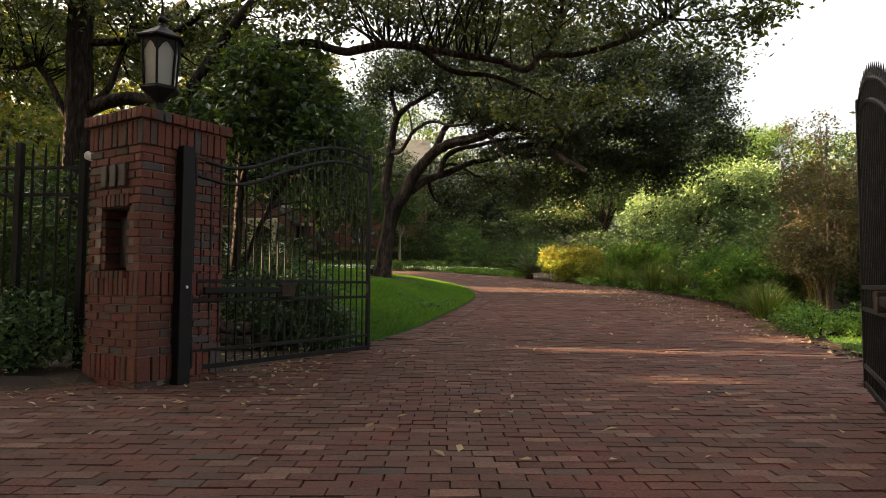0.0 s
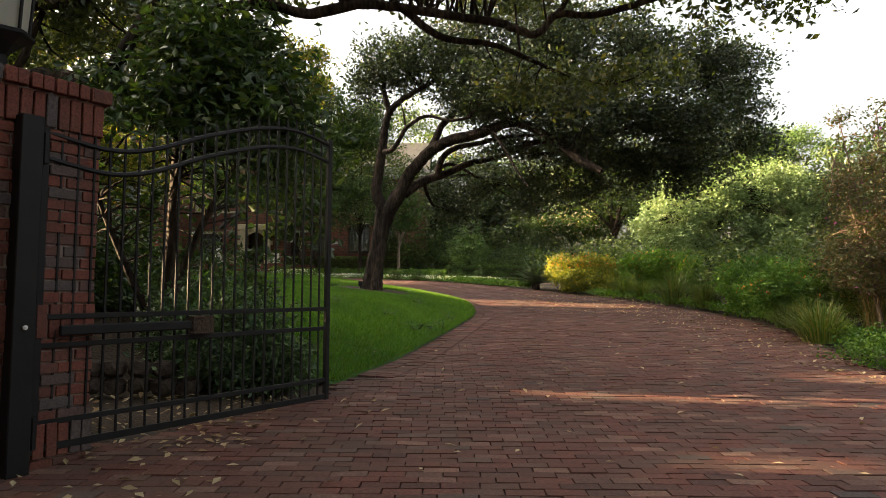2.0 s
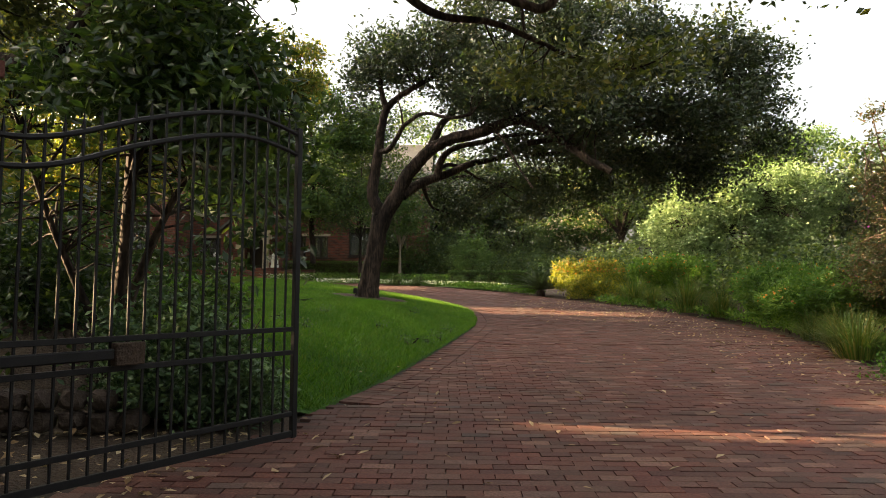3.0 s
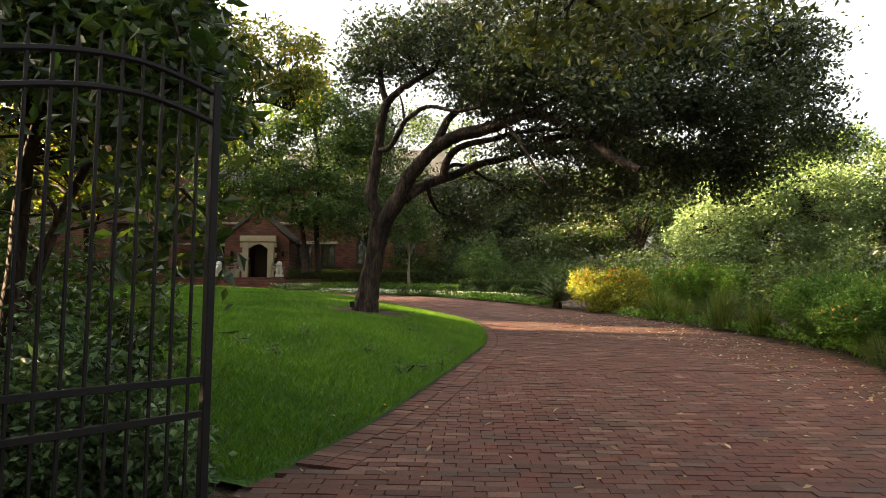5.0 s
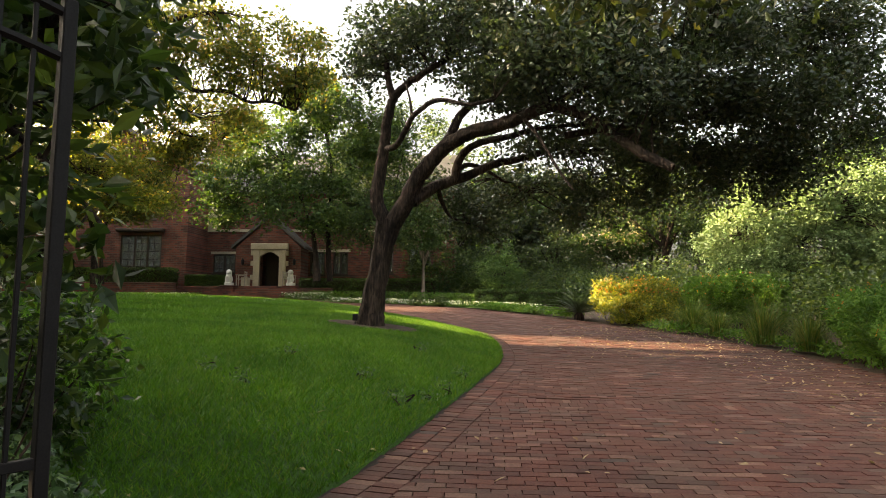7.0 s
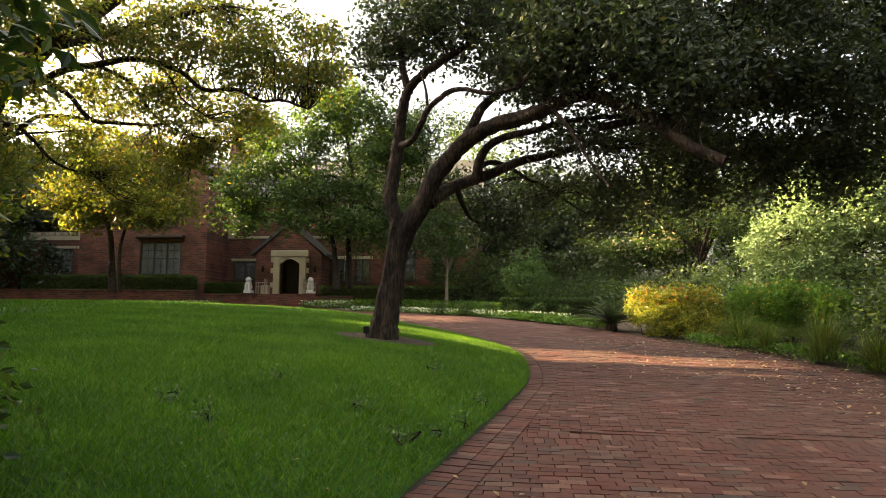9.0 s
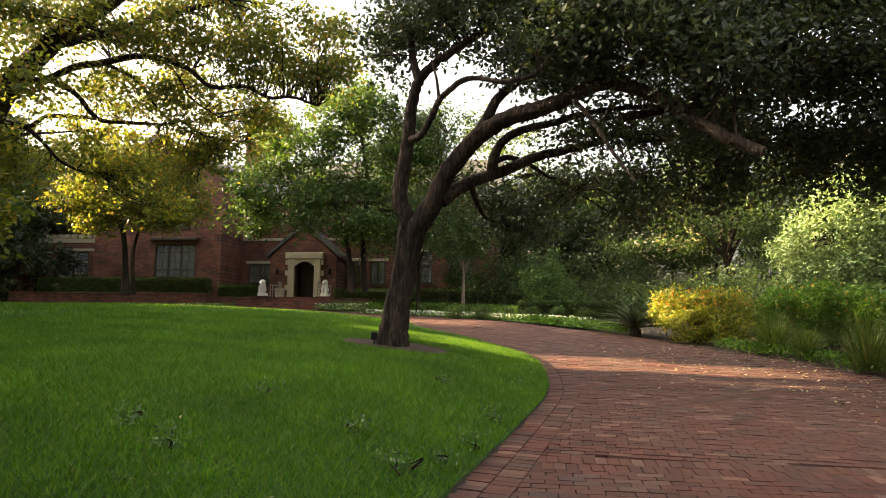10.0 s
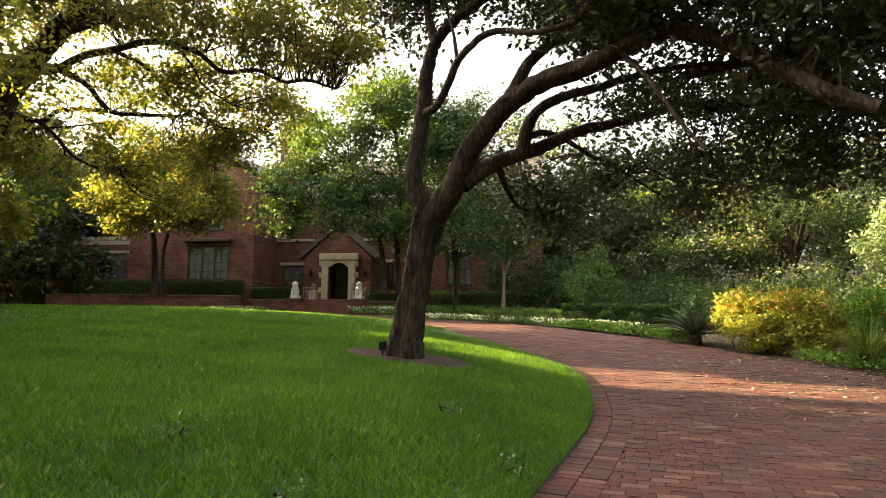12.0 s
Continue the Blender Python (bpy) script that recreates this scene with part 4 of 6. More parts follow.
tree("spreading_oak", "large live oak with yellow-green leaves on long limbs, sunlight put into their colour",
     [([(-16.10, 23.30, 1.40), (-15.95, 23.30, 3.27), (-15.38, 23.30, 5.48), (-14.47, 23.20, 7.28), (-13.57, 23.00, 8.13), (-12.82, 22.80, 8.64), (-11.85, 22.60, 9.20), (-10.58, 22.40, 9.79), (-9.06, 22.20, 10.63)], 0.42, 0.2),
      ([(-13.79, 23.00, 7.74), (-13.37, 23.10, 7.95), (-12.94, 23.20, 8.01), (-12.18, 23.30, 8.38), (-11.32, 23.30, 8.48), (-10.24, 23.20, 8.58), (-9.34, 23.10, 8.41), (-8.59, 23.10, 8.10), (-8.08, 23.10, 7.67), (-7.68, 23.10, 7.55), (-6.98, 23.10, 7.56), (-6.27, 23.10, 7.22), (-5.66, 23.10, 7.22), (-4.90, 23.10, 6.96)], 0.12, 0.03)] +
     [([(-12.76, 23.20, 8.00), (-12.45, 23.80, 7.80), (-12.07, 24.30, 7.21), (-11.52, 24.80, 7.23), (-10.35, 25.10, 7.23), (-10.09, 25.20, 7.42), (-9.42, 25.40, 6.99), (-8.89, 25.60, 6.89), (-8.17, 25.80, 6.83)], 0.09, 0.02),
      ([(-15.78, 23.30, 5.01), (-15.75, 23.80, 6.78), (-15.44, 24.20, 7.28), (-14.64, 24.60, 7.12), (-14.18, 24.80, 7.49), (-13.29, 25.00, 7.52), (-12.60, 25.10, 7.45)], 0.11, 0.05),
      ([(-14.64, 24.60, 7.12), (-14.20, 24.80, 6.67), (-13.75, 25.00, 6.14), (-13.12, 25.20, 5.84), (-12.52, 25.30, 5.77)], 0.07, 0.025)] +
     [([(-11.24, 23.30, 8.47), (-10.68, 24.00, 8.20), (-10.42, 24.60, 7.61), (-10.11, 25.00, 7.24), (-9.14, 25.40, 6.79)], 0.065, 0.02),
      ([(-12.67, 22.80, 8.79), (-11.00, 22.40, 8.81), (-9.51, 22.10, 8.98), (-7.96, 21.80, 9.13), (-6.79, 21.80, 9.33)], 0.12, 0.05),
      ([(-14.45, 23.20, 7.03), (-14.53, 22.80, 8.18), (-14.07, 22.40, 9.25), (-13.48, 22.20, 10.37)], 0.2, 0.08),
      ([(-15.38, 24.20, 6.71), (-14.63, 24.40, 6.83), (-13.67, 24.60, 6.91), (-12.53, 24.80, 7.04)], 0.05, 0.02)] +
     [([(-9.34, 23.10, 8.41), (-9.13, 23.60, 8.05), (-9.00, 24.00, 7.63), (-8.35, 24.40, 7.17)], 0.05, 0.015)],
     [(-12.55, 22.40, 9.46, 1.13, 1.60, 0.75), (-9.92, 22.20, 9.33, 1.36, 1.60, 0.74), (-7.58, 22.20, 9.01, 1.36, 1.50, 0.74), (-5.58, 22.40, 8.68, 1.13, 1.50, 0.75), (-4.33, 22.60, 8.26, 0.70, 1.20, 0.63), (-6.56, 23.00, 7.98, 1.04, 1.20, 0.59), (-9.04, 22.60, 8.70, 1.14, 1.30, 0.57), (-4.74, 23.00, 7.58, 0.78, 1.00, 0.46), (-11.49, 24.30, 7.94, 1.28, 1.30, 0.64), (-9.36, 24.60, 7.78, 1.30, 1.30, 0.72), (-7.91, 25.20, 7.41, 1.35, 1.20, 0.60), (-10.31, 25.40, 6.53, 1.36, 1.20, 0.68)] + [(-12.50, 25.30, 6.67, 1.05, 1.10, 0.60), (-15.18, 25.30, 6.13, 1.05, 1.20, 0.68), (-10.31, 25.80, 5.59, 0.85, 0.90, 0.70), (-12.08, 25.60, 5.76, 0.92, 0.90, 0.54), (-9.41, 25.80, 6.09, 0.93, 0.90, 0.62), (-8.35, 25.80, 6.75, 0.93, 0.90, 0.54), (-13.23, 23.80, 7.51, 0.82, 1.20, 0.48), (-15.71, 23.80, 6.44, 1.10, 1.50, 0.82), (-15.17, 22.30, 8.96, 1.49, 2.00, 0.99), (-10.95, 26.30, 4.82, 0.64, 0.70, 0.48)],
     700, 70, 0.29, 0.135, BACKLITOAK, 13, twigs=0.7, width=0.5, droop=0.5)

tree("magnolia", "dense dark glossy-leaved magnolia behind the open gate",
     [([(-2.9, 8.7, 0.2), (-2.8, 8.7, 1.2), (-2.75, 8.7, 2.6)], 0.08, 0.05),
      ([(-2.9, 8.7, 0.4), (-2.5, 8.5, 1.4), (-2.0, 8.3, 2.2), (-1.3, 8.0, 2.6)], 0.05, 0.012), ([(-2.0, 8.3, 2.2), (-1.6, 8.0, 2.1), (-1.3, 7.9, 1.9), (-1.0, 7.9, 1.6)], 0.025, 0.008),
      ([(-2.9, 8.7, 0.5), (-3.4, 8.6, 1.6), (-3.8, 8.5, 2.8)], 0.05, 0.015),
      ([(-2.8, 8.7, 2.0), (-2.4, 8.5, 3.2), (-2.2, 8.4, 4.2)], 0.045, 0.012)],
     [(-2.5, 8.7, 2.6, 0.95, 0.9, 1.1), (-1.85, 8.4, 2.6, 0.6, 0.6, 0.9), (-3.3, 8.8, 2.3, 0.9, 0.9, 1.1), (-2.2, 8.6, 3.6, 0.75, 0.7, 0.5), (-1.0, 7.9, 1.55, 0.2, 0.18, 0.28), (-1.3, 7.9, 2.0, 0.3, 0.22, 0.45), (-1.6, 7.95, 2.5, 0.35, 0.28, 0.5), (-1.2, 7.95, 2.65, 0.22, 0.18, 0.3), (-1.45, 7.9, 1.5, 0.25, 0.2, 0.25)],
     480, 50, 0.15, 0.115, MAGLEAF, 14, twigs=0.5, width=0.45, flat=0.9)

# ---------------------------------------------------------------- shrubs behind the gate and by the pillar
shrub("ivy_mound", "dense dark green rounded shrub behind the iron gate", [(-1.95, 8.05, 0.58, 0.75, 0.6, 0.62), (-1.5, 8.0, 0.48, 0.40, 0.36, 0.55)], 380, 60, 0.09, 0.06, SHRUBLEAF, 21)
shrub("dark_shrub", "dark green leafy shrub beside the brick pillar", [(-3.85, 5.75, 0.34, 0.62, 0.42, 0.38)], 90, 48, 0.09, 0.06, SHRUBLEAF, 22)
shrub("dark_shrub", "dark shrub under the magnolia behind the gate", [(-2.6, 9.3, 0.85, 0.75, 0.55, 0.75)], 110, 55, 0.12, 0.075, MAGLEAF, 25)
shrub("dark_shrub", "tall dark shrub behind the picket fence", [(-5.2, 7.6, 1.1, 1.5, 0.8, 1.2), (-4.0, 7.6, 0.9, 0.7, 0.6, 1.0)], 130, 60, 0.16, 0.08, MAGLEAF, 23)
for k, (x, y, h) in enumerate([(-4.5, 10.4, 2.0), (-5.9, 10.9, 2.3), (-7.6, 11.4, 2.4)]):
    shrub("dark_shrub", "tall dark evergreen shrub at the edge of the lawn", [(x, y, h * 0.5 + 0.2, 0.9, 0.6, h * 0.5), (x + 0.5, y - 0.2, h * 0.35 + 0.2, 0.6, 0.5, h * 0.35)], 130, 52, 0.16, 0.085, MAGLEAF, 26 + k)
shrub("low_shrub", "yellow-green leafy shrub in the mulch bed", [(-4.4, 10.6, 0.75, 0.7, 0.4, 0.35)], 60, 40, 0.1, 0.07, LIGHTLEAF, 24)
rng = np.random.default_rng(31)
for k in range(11):
    bm = bmesh.new()
    bmesh.ops.create_icosphere(bm, subdivisions=2, radius=1.0)
    for v in bm.verts:
        v.co += noise.noise_vector(v.co * 1.3 + Vector((k * 7, 0, 0))) * 0.28
        v.co = Vector([max(-0.8, min(0.8, c)) for c in v.co])
    x, y = -3.05 + (k % 6) * 0.19, 7.25 + (k % 6) * 0.06
    m = pose(x, y, ground_z(x, y) + 0.06 + (k // 6) * 0.15, *rng.uniform(-12, 12, 3))
    bmesh.ops.transform(bm, matrix=Matrix.Diagonal((*(rng.uniform(0.10, 0.14), rng.uniform(0.09, 0.13), 0.09), 1)), verts=bm.verts)
    st = part("garden_rock", bm, ROCK)
    st.matrix_basis = m
    tagged(st, "rough brown stacked garden rock", "rock", "stacked rocks")

# ---------------------------------------------------------------- planting along the right side
shrub("low_shrub", "low green groundcover shrub at the drive edge", [(5.75, 9.9, 0.25, 0.75, 0.8, 0.24), (6.3, 9.2, 0.25, 0.6, 0.7, 0.25)], 110, 46, 0.09, 0.055, FEATHER, 41)
for k, (x, y, r, h) in enumerate([(6.0, 11.9, 0.95, 0.62), (6.45, 13.0, 0.8, 0.6), (6.35, 12.4, 0.6, 0.5), (5.75, 22.0, 0.95, 0.85), (6.35, 19.4, 0.95, 0.95), (6.75, 18.3, 0.85, 0.75), (6.0, 21.0, 0.7, 0.6), (6.55, 14.0, 0.6, 0.45)]):
    grass_clump("grass_tuft", "green arching ornamental grass by the drive", x, y, r, h, 420, REED, 50 + k, 0.016)
for k, (x, y, r, h) in enumerate([(7.5, 12.9, 0.6, 1.05), (8.2, 12.1, 0.5, 0.95)]):
    grass_clump("dry_reed", "upright reeds with straw brown stems in the bed", x, y, r, h, 240, DRYREED, 58 + k, 0.014)
for k, (x, y, r, h) in enumerate([(7.0, 14.8, 0.95, 1.2), (7.3, 16.4, 1.05, 1.35), (8.3, 15.2, 1.0, 1.45), (7.7, 17.7, 0.9, 1.25), (7.1, 22.7, 0.7, 1.5), (6.5, 23.3, 0.6, 1.35), (7.7, 22.2, 0.6, 1.4)]):
    z = ground_z(x, y)
    feathery("feathery_shrub", "fine-leaved bright green shrub, sparse red blooms", x, y, z, r, h, 60 + k)
z = ground_z(4.7, 24.0)
shrub("yellow_shrub", "golden yellow flowering shrub lit by the sun", [(4.3, 24.6, z + 0.85, 0.62, 0.6, 0.5), (4.9, 24.2, z + 0.8, 0.6, 0.6, 0.5), (5.5, 23.9, z + 0.8, 0.55, 0.55, 0.45), (4.7, 24.1, z + 0.4, 0.85, 0.6, 0.4), (5.5, 23.6, z + 0.4, 0.6, 0.55, 0.4)], 300, 60, 0.10, 0.105, YELLOWLEAF, 70, width=0.3, droop=-0.5, mingle=(ORANGE, 0.08, 0.075, 0.72))


def sago(x, y, seed):
    """Cycad: stiff arching fronds of narrow leaflets out of a short trunk."""
    rng = np.random.default_rng(seed)
    root = thing("sago_palm", (x, y, ground_z(x, y)))
    part("trunk", lathe([(0.14, -0.05), (0.16, 0.04), (0.14, 0.14), (0.07, 0.2)], 12), BARK, root)
    for k in range(54):
        az, up = k * 2.4, rng.uniform(0.25, 1.4)
        t = np.linspace(0.05, 1, 26)
        length = rng.uniform(1.05, 1.4)
        out = np.array([math.cos(az), math.sin(az), 0])
        c = out * (t * length * math.cos(up) + 0.1 * t ** 2)[:, None]
        c[:, 2] += 0.17 + length * (math.sin(up) * t - 0.38 * t ** 2)
        side = np.array([-math.sin(az), math.cos(az), 0])
        pcs = [tube(c, np.linspace(0.010, 0.003, len(c)), 4)]
        for sgn in (1, -1):
            w = 0.17 * np.sin(np.pi * (0.12 + 0.86 * t))[:, None]
            tip = c + sgn * side * w + out * 0.06 + np.array([0, 0, 0.02])
            v = np.stack([c - out * 0.022, c + out * 0.022, tip + out * 0.009, tip - out * 0.009], 1).reshape(-1, 3)
            pcs.append((v, np.arange(len(v)).reshape(-1, 4)))
        part("frond", np_mesh("frond", *joined(pcs), PALMLEAF), None, root)
    return tagged(root, "dark green sago palm with stiff fronds", "palm")


sago(3.45, 25.6, 71)

# ---------------------------------------------------------------- trees to the right
g = ground_z
tree("light_green_tree", "round light green small-leaved tree behind the bed",
     [([(9.6, 25.0, g(9.6, 25)), (9.6, 25.0, 1.8), (9.5, 25.1, 2.8)], 0.13, 0.1), ([(9.5, 25.1, 2.2), (8.8, 25.0, 3.2), (8.0, 25.0, 3.9)], 0.07, 0.02), ([(9.5, 25.1, 2.4), (10.2, 25.3, 3.6), (11.0, 25.4, 4.6)], 0.07, 0.02)],
     [(8.15, 25.00, 3.53, 1.17, 1.50, 1.07), (9.49, 25.00, 4.38, 1.38, 1.60, 1.07), (10.97, 25.00, 4.71, 1.38, 1.60, 0.95), (8.28, 24.60, 2.66, 1.01, 1.20, 0.67), (10.25, 25.00, 3.03, 1.55, 1.60, 1.03), (12.24, 25.00, 4.37, 1.38, 1.60, 1.21), (8.85, 25.40, 4.79, 0.88, 1.10, 0.56), (11.61, 24.60, 2.83, 1.18, 1.40, 1.01)], 560, 95, 0.20, 0.115, SOFTLEAF, 81, twigs=0.4, width=0.4, flat=0.8)
tree("light_green_tree", "tall yellow-green tree beyond the planting",
     [([(15.0, 30, g(15, 30)), (15.0, 30, 3), (15.0, 30, 6)], 0.15, 0.08), ([(15.0, 30, 4), (14.4, 30, 6.0)], 0.06, 0.02)],
     [(14.05, 30.00, 7.10, 1.17, 1.60, 0.83), (15.11, 30.00, 7.63, 1.04, 1.50, 0.65), (13.51, 30.00, 6.30, 1.04, 1.50, 0.78)], 190, 70, 0.26, 0.12, LIGHTLEAF, 82, twigs=0.4)
for k, (x, y, h, lean) in enumerate([(7.5, 12.6, 4.0, -0.25), (8.6, 12.9, 4.0, 0.3), (9.2, 12.0, 4.4, 0.2), (8.2, 14.0, 3.4, -0.1), (9.8, 14.6, 4.2, 0.2)]):
    z = g(x, y)
    stems = [([(x + dx * .1, y + dy * .1, z), (x + dx * .5 + lean * .3, y + dy * .4, z + h * .4), (x + dx + lean, y + dy, z + h * top)], 0.035, 0.008) for dx, dy, top in ((-.5, .2, .8), (.4, .3, .97), (.1, -.4, .9), (.6, -.2, .75), (-.2, .4, .95))]
    tree("crape_myrtle", "multi-stemmed crape myrtle with thin upright branches",
         stems, [(x + lean * .4, y, z + h * .36, 0.95, 0.9, h * .2), (x + lean * .7, y, z + h * .6, 0.7, 0.65, h * .18), (x + lean + .38, y + .25, z + h * .9, 0.13, 0.13, h * .12), (x + lean - .2, y + .35, z + h * .86, 0.13, 0.13, h * .12), (x + lean + .1, y - .35, z + h * .82, 0.13, 0.13, h * .12)], 300, 42, 0.14, 0.07, REDLEAF if k % 2 == 0 else OLIVEOAK, 83 + k, bark=REDBARK, twigs=0.8, mingle=(PURPLE, 0.004))

# ---------------------------------------------------------------- beyond the drive: hedges, balls, flowers, small tree
def clipped_hedge(name, label, x0, x1, y, depth, z0, z1, seed, mat=None, n=14000, size=0.06, turn=0.0):
    """A boxed hedge: leaves over a block of dark twigs."""
    rng = np.random.default_rng(seed)
    w, h = x1 - x0, z1 - z0
    root = thing(name, ((x0 + x1) / 2, y, z0), turn)
    part("twig_core", boxm(-w / 2 + 0.07, w / 2 - 0.07, -depth / 2 + 0.07, depth / 2 - 0.07, -0.05, h - 0.07, 0.04), MULCH, root)
    p = rng.uniform(-0.5, 0.5, (n, 3))
    s = rng.choice(4, n, p=[0.45, 0.30, 0.15, 0.10])
    p[s == 0, 1] = -0.5
    p[s == 1, 2] = 0.5
    p[s == 2, 1] = 0.5
    p[s == 3, 0] = np.sign(p[s == 3, 0]) * 0.5
    p = p * np.array([w, depth, h]) + np.array([0, 0, h / 2]) + rng.normal(0, 0.018, (n, 3))
    part("foliage", np_mesh("foliage", *leaves(rng, p, size, 0.6, -0.2), mat or ELMLEAF), None, root)
    return tagged(root, label, "hedge")


clipped_hedge("clipped_hedge", "low clipped green hedge beyond the drive", 0.2, 4.4, 33.2, 0.9, 1.55, 2.15, 90)
ball_spots = [(-2.2 + 0.95 * k, 31.7 - 0.1 * k) for k in range(6)]
for k, (x, y) in enumerate(ball_spots):
    z = ground_z(x, y)
    shrub("boxwood_ball", "clipped round boxwood ball beside white flowers", [(x, y, z + 0.22, 0.34, 0.34, 0.27)], 50, 34, 0.05, 0.055, ELMLEAF, 91 + k)


def flower_bed(name, label, line, width, n, seed, bloom, z_up=0.16):
    rng = np.random.default_rng(seed)
    p = smooth_path(line, 10)
    i = rng.integers(0, len(p) - 1, n)
    c = p[i] + (p[i + 1] - p[i]) * rng.random((n, 1)) + rng.normal(0, width / 2.5, (n, 2))
    z = ground_np(c[:, 0], c[:, 1]) + rng.uniform(0.02, z_up, n)
    pts = np.column_stack([c, z])
    base = pts.mean(0)
    base[2] = ground_z(base[0], base[1])
    root = thing(name, base)
    part("foliage", np_mesh("foliage", *leaves(rng, pts - base, 0.09, 0.5, -0.3), FEATHER), None, root)
    up = pts[rng.random(n) < 0.35] + [0, 0, 0.05]
    if bloom:
        part("blooms", np_mesh("blooms", *leaves(rng, up - base, 0.07, 0.9, -0.2), bloom), None, root, "white blossoms")
    return tagged(root, label, "flower bed", kind="stuff")


flower_bed("white_flowers", "bed of small white flowers along the hedge", [(-6.5, 35.0), (-3.4, 33.6), (0.0, 31.2), (2.4, 29.6)], 0.5, 5200, 100, WHITEBLOOM)
flower_bed("white_flowers", "white flowers at the foot of the steps", [(-9.8, 38.6), (-8.6, 38.5), (-7.6, 38.4)], 0.5, 1500, 101, WHITEBLOOM, 0.3)
flower_bed("groundcover", "low green groundcover at the drive's far edge", [(3.4, 26.2), (1.9, 28.4), (0.6, 30.0)], 0.45, 3800, 102, None, 0.22)
flower_bed("groundcover", "mixed low green planting along the bed edge", [(6.15, 10.4), (6.75, 12.8), (7.0, 15.2), (6.95, 17.4), (6.5, 19.4), (5.8, 21.4), (5.0, 23.0)], 0.5, 4200, 105, None, 0.2)
flower_bed("groundcover", "strappy green border plants below the hedge", [(-9.0, 38.9), (-5.0, 38.4), (-1.5, 36.5), (0.2, 34.4)], 0.7, 6000, 103, None, 0.42)
tagged(part("lawn", sheet("lawn", np.arange(-9, 3.6, 0.2), np.arange(26, 38, 0.2), TURF, 0.01, np.array([(2.2, 27.6), (-0.5, 30.9), (-2.8, 33.4), (-4.9, 35.1), (-8.2, 37.1), (-8.2, 38.1), (-4.8, 36.2), (-1.6, 33.6), (1.2, 31.0), (2.9, 28.6)])), None), "narrow strip of lawn beyond the drive", "lawn", kind="structure")
tagged(part("lawn", sheet("lawn", np.arange(3.6, 9, 0.1), np.arange(4, 9.4, 0.1), TURF, 0.01, np.array([(3.9, 5.4), (4.6, 6.5), (5.1, 8.3), (5.4, 9.1), (6.4, 8.9), (7.6, 8.2), (8.3, 6.9), (8.0, 5.6), (6.6, 4.8), (4.9, 4.6)])), None), "strip of lawn beside the drive by the gate", "lawn", kind="structure")
tree("small_tree", "small bright green round tree by the hedge", [([(1.3, 35, g(1, 35)), (1.3, 35, 2.2)], 0.06, 0.03), ([(1.3, 35, 2.0), (1.5, 35, 3.2)], 0.03, 0.01)],
     [(1.3, 35, 3.0, 1.15, 1.0, 0.9), (1.35, 35, 3.9, 0.6, 0.6, 0.6)], 120, 60, 0.17, 0.1, LIGHTLEAF, 104, twigs=0.4)

# ---------------------------------------------------------------- trees before the house and the woods behind
def plain_tree(name, label, x, y, h, spread, n, per, leaf, mat, seed, low=0.3, trunk=0.16, bark=None, lean=0.0, mingle=None, twigs=0.2):
    r = random.Random(seed)
    z = g(x, y)
    limbs = [([(x, y, z - 0.05), (x + lean * .3, y, z + h * low * .6), (x + lean, y, z + h * low), (x + lean * 1.3, y, z + h * .7)], trunk, trunk * .3)]
    blobs = []
    for k in range(7):
        a = k * 2.4 + r.uniform(-.4, .4)
        rr, zz = spread * r.uniform(.35, .7), z + h * r.uniform(low + .12, .86)
        c = (x + lean + rr * math.cos(a), y + rr * math.sin(a), zz)
        limbs.append(([(x + lean * .9, y, z + h * low * r.uniform(.8, 1.2)), (x + lean + rr * .5 * math.cos(a), y + rr * .5 * math.sin(a), (zz + z + h * low) / 2 + .2), c], trunk * .5, trunk * .1))
        blobs.append((*c, spread * r.uniform(.45, .7), spread * r.uniform(.45, .7), h * r.uniform(.12, .19)))
    blobs.append((x + lean, y, z + h * .88, spread * .45, spread * .45, h * .13))
    return tree(name, label, limbs, blobs, n, per, 0.07 * spread + 0.12, leaf, mat, seed, bark=bark, twigs=twigs, width=0.5, mingle=mingle)


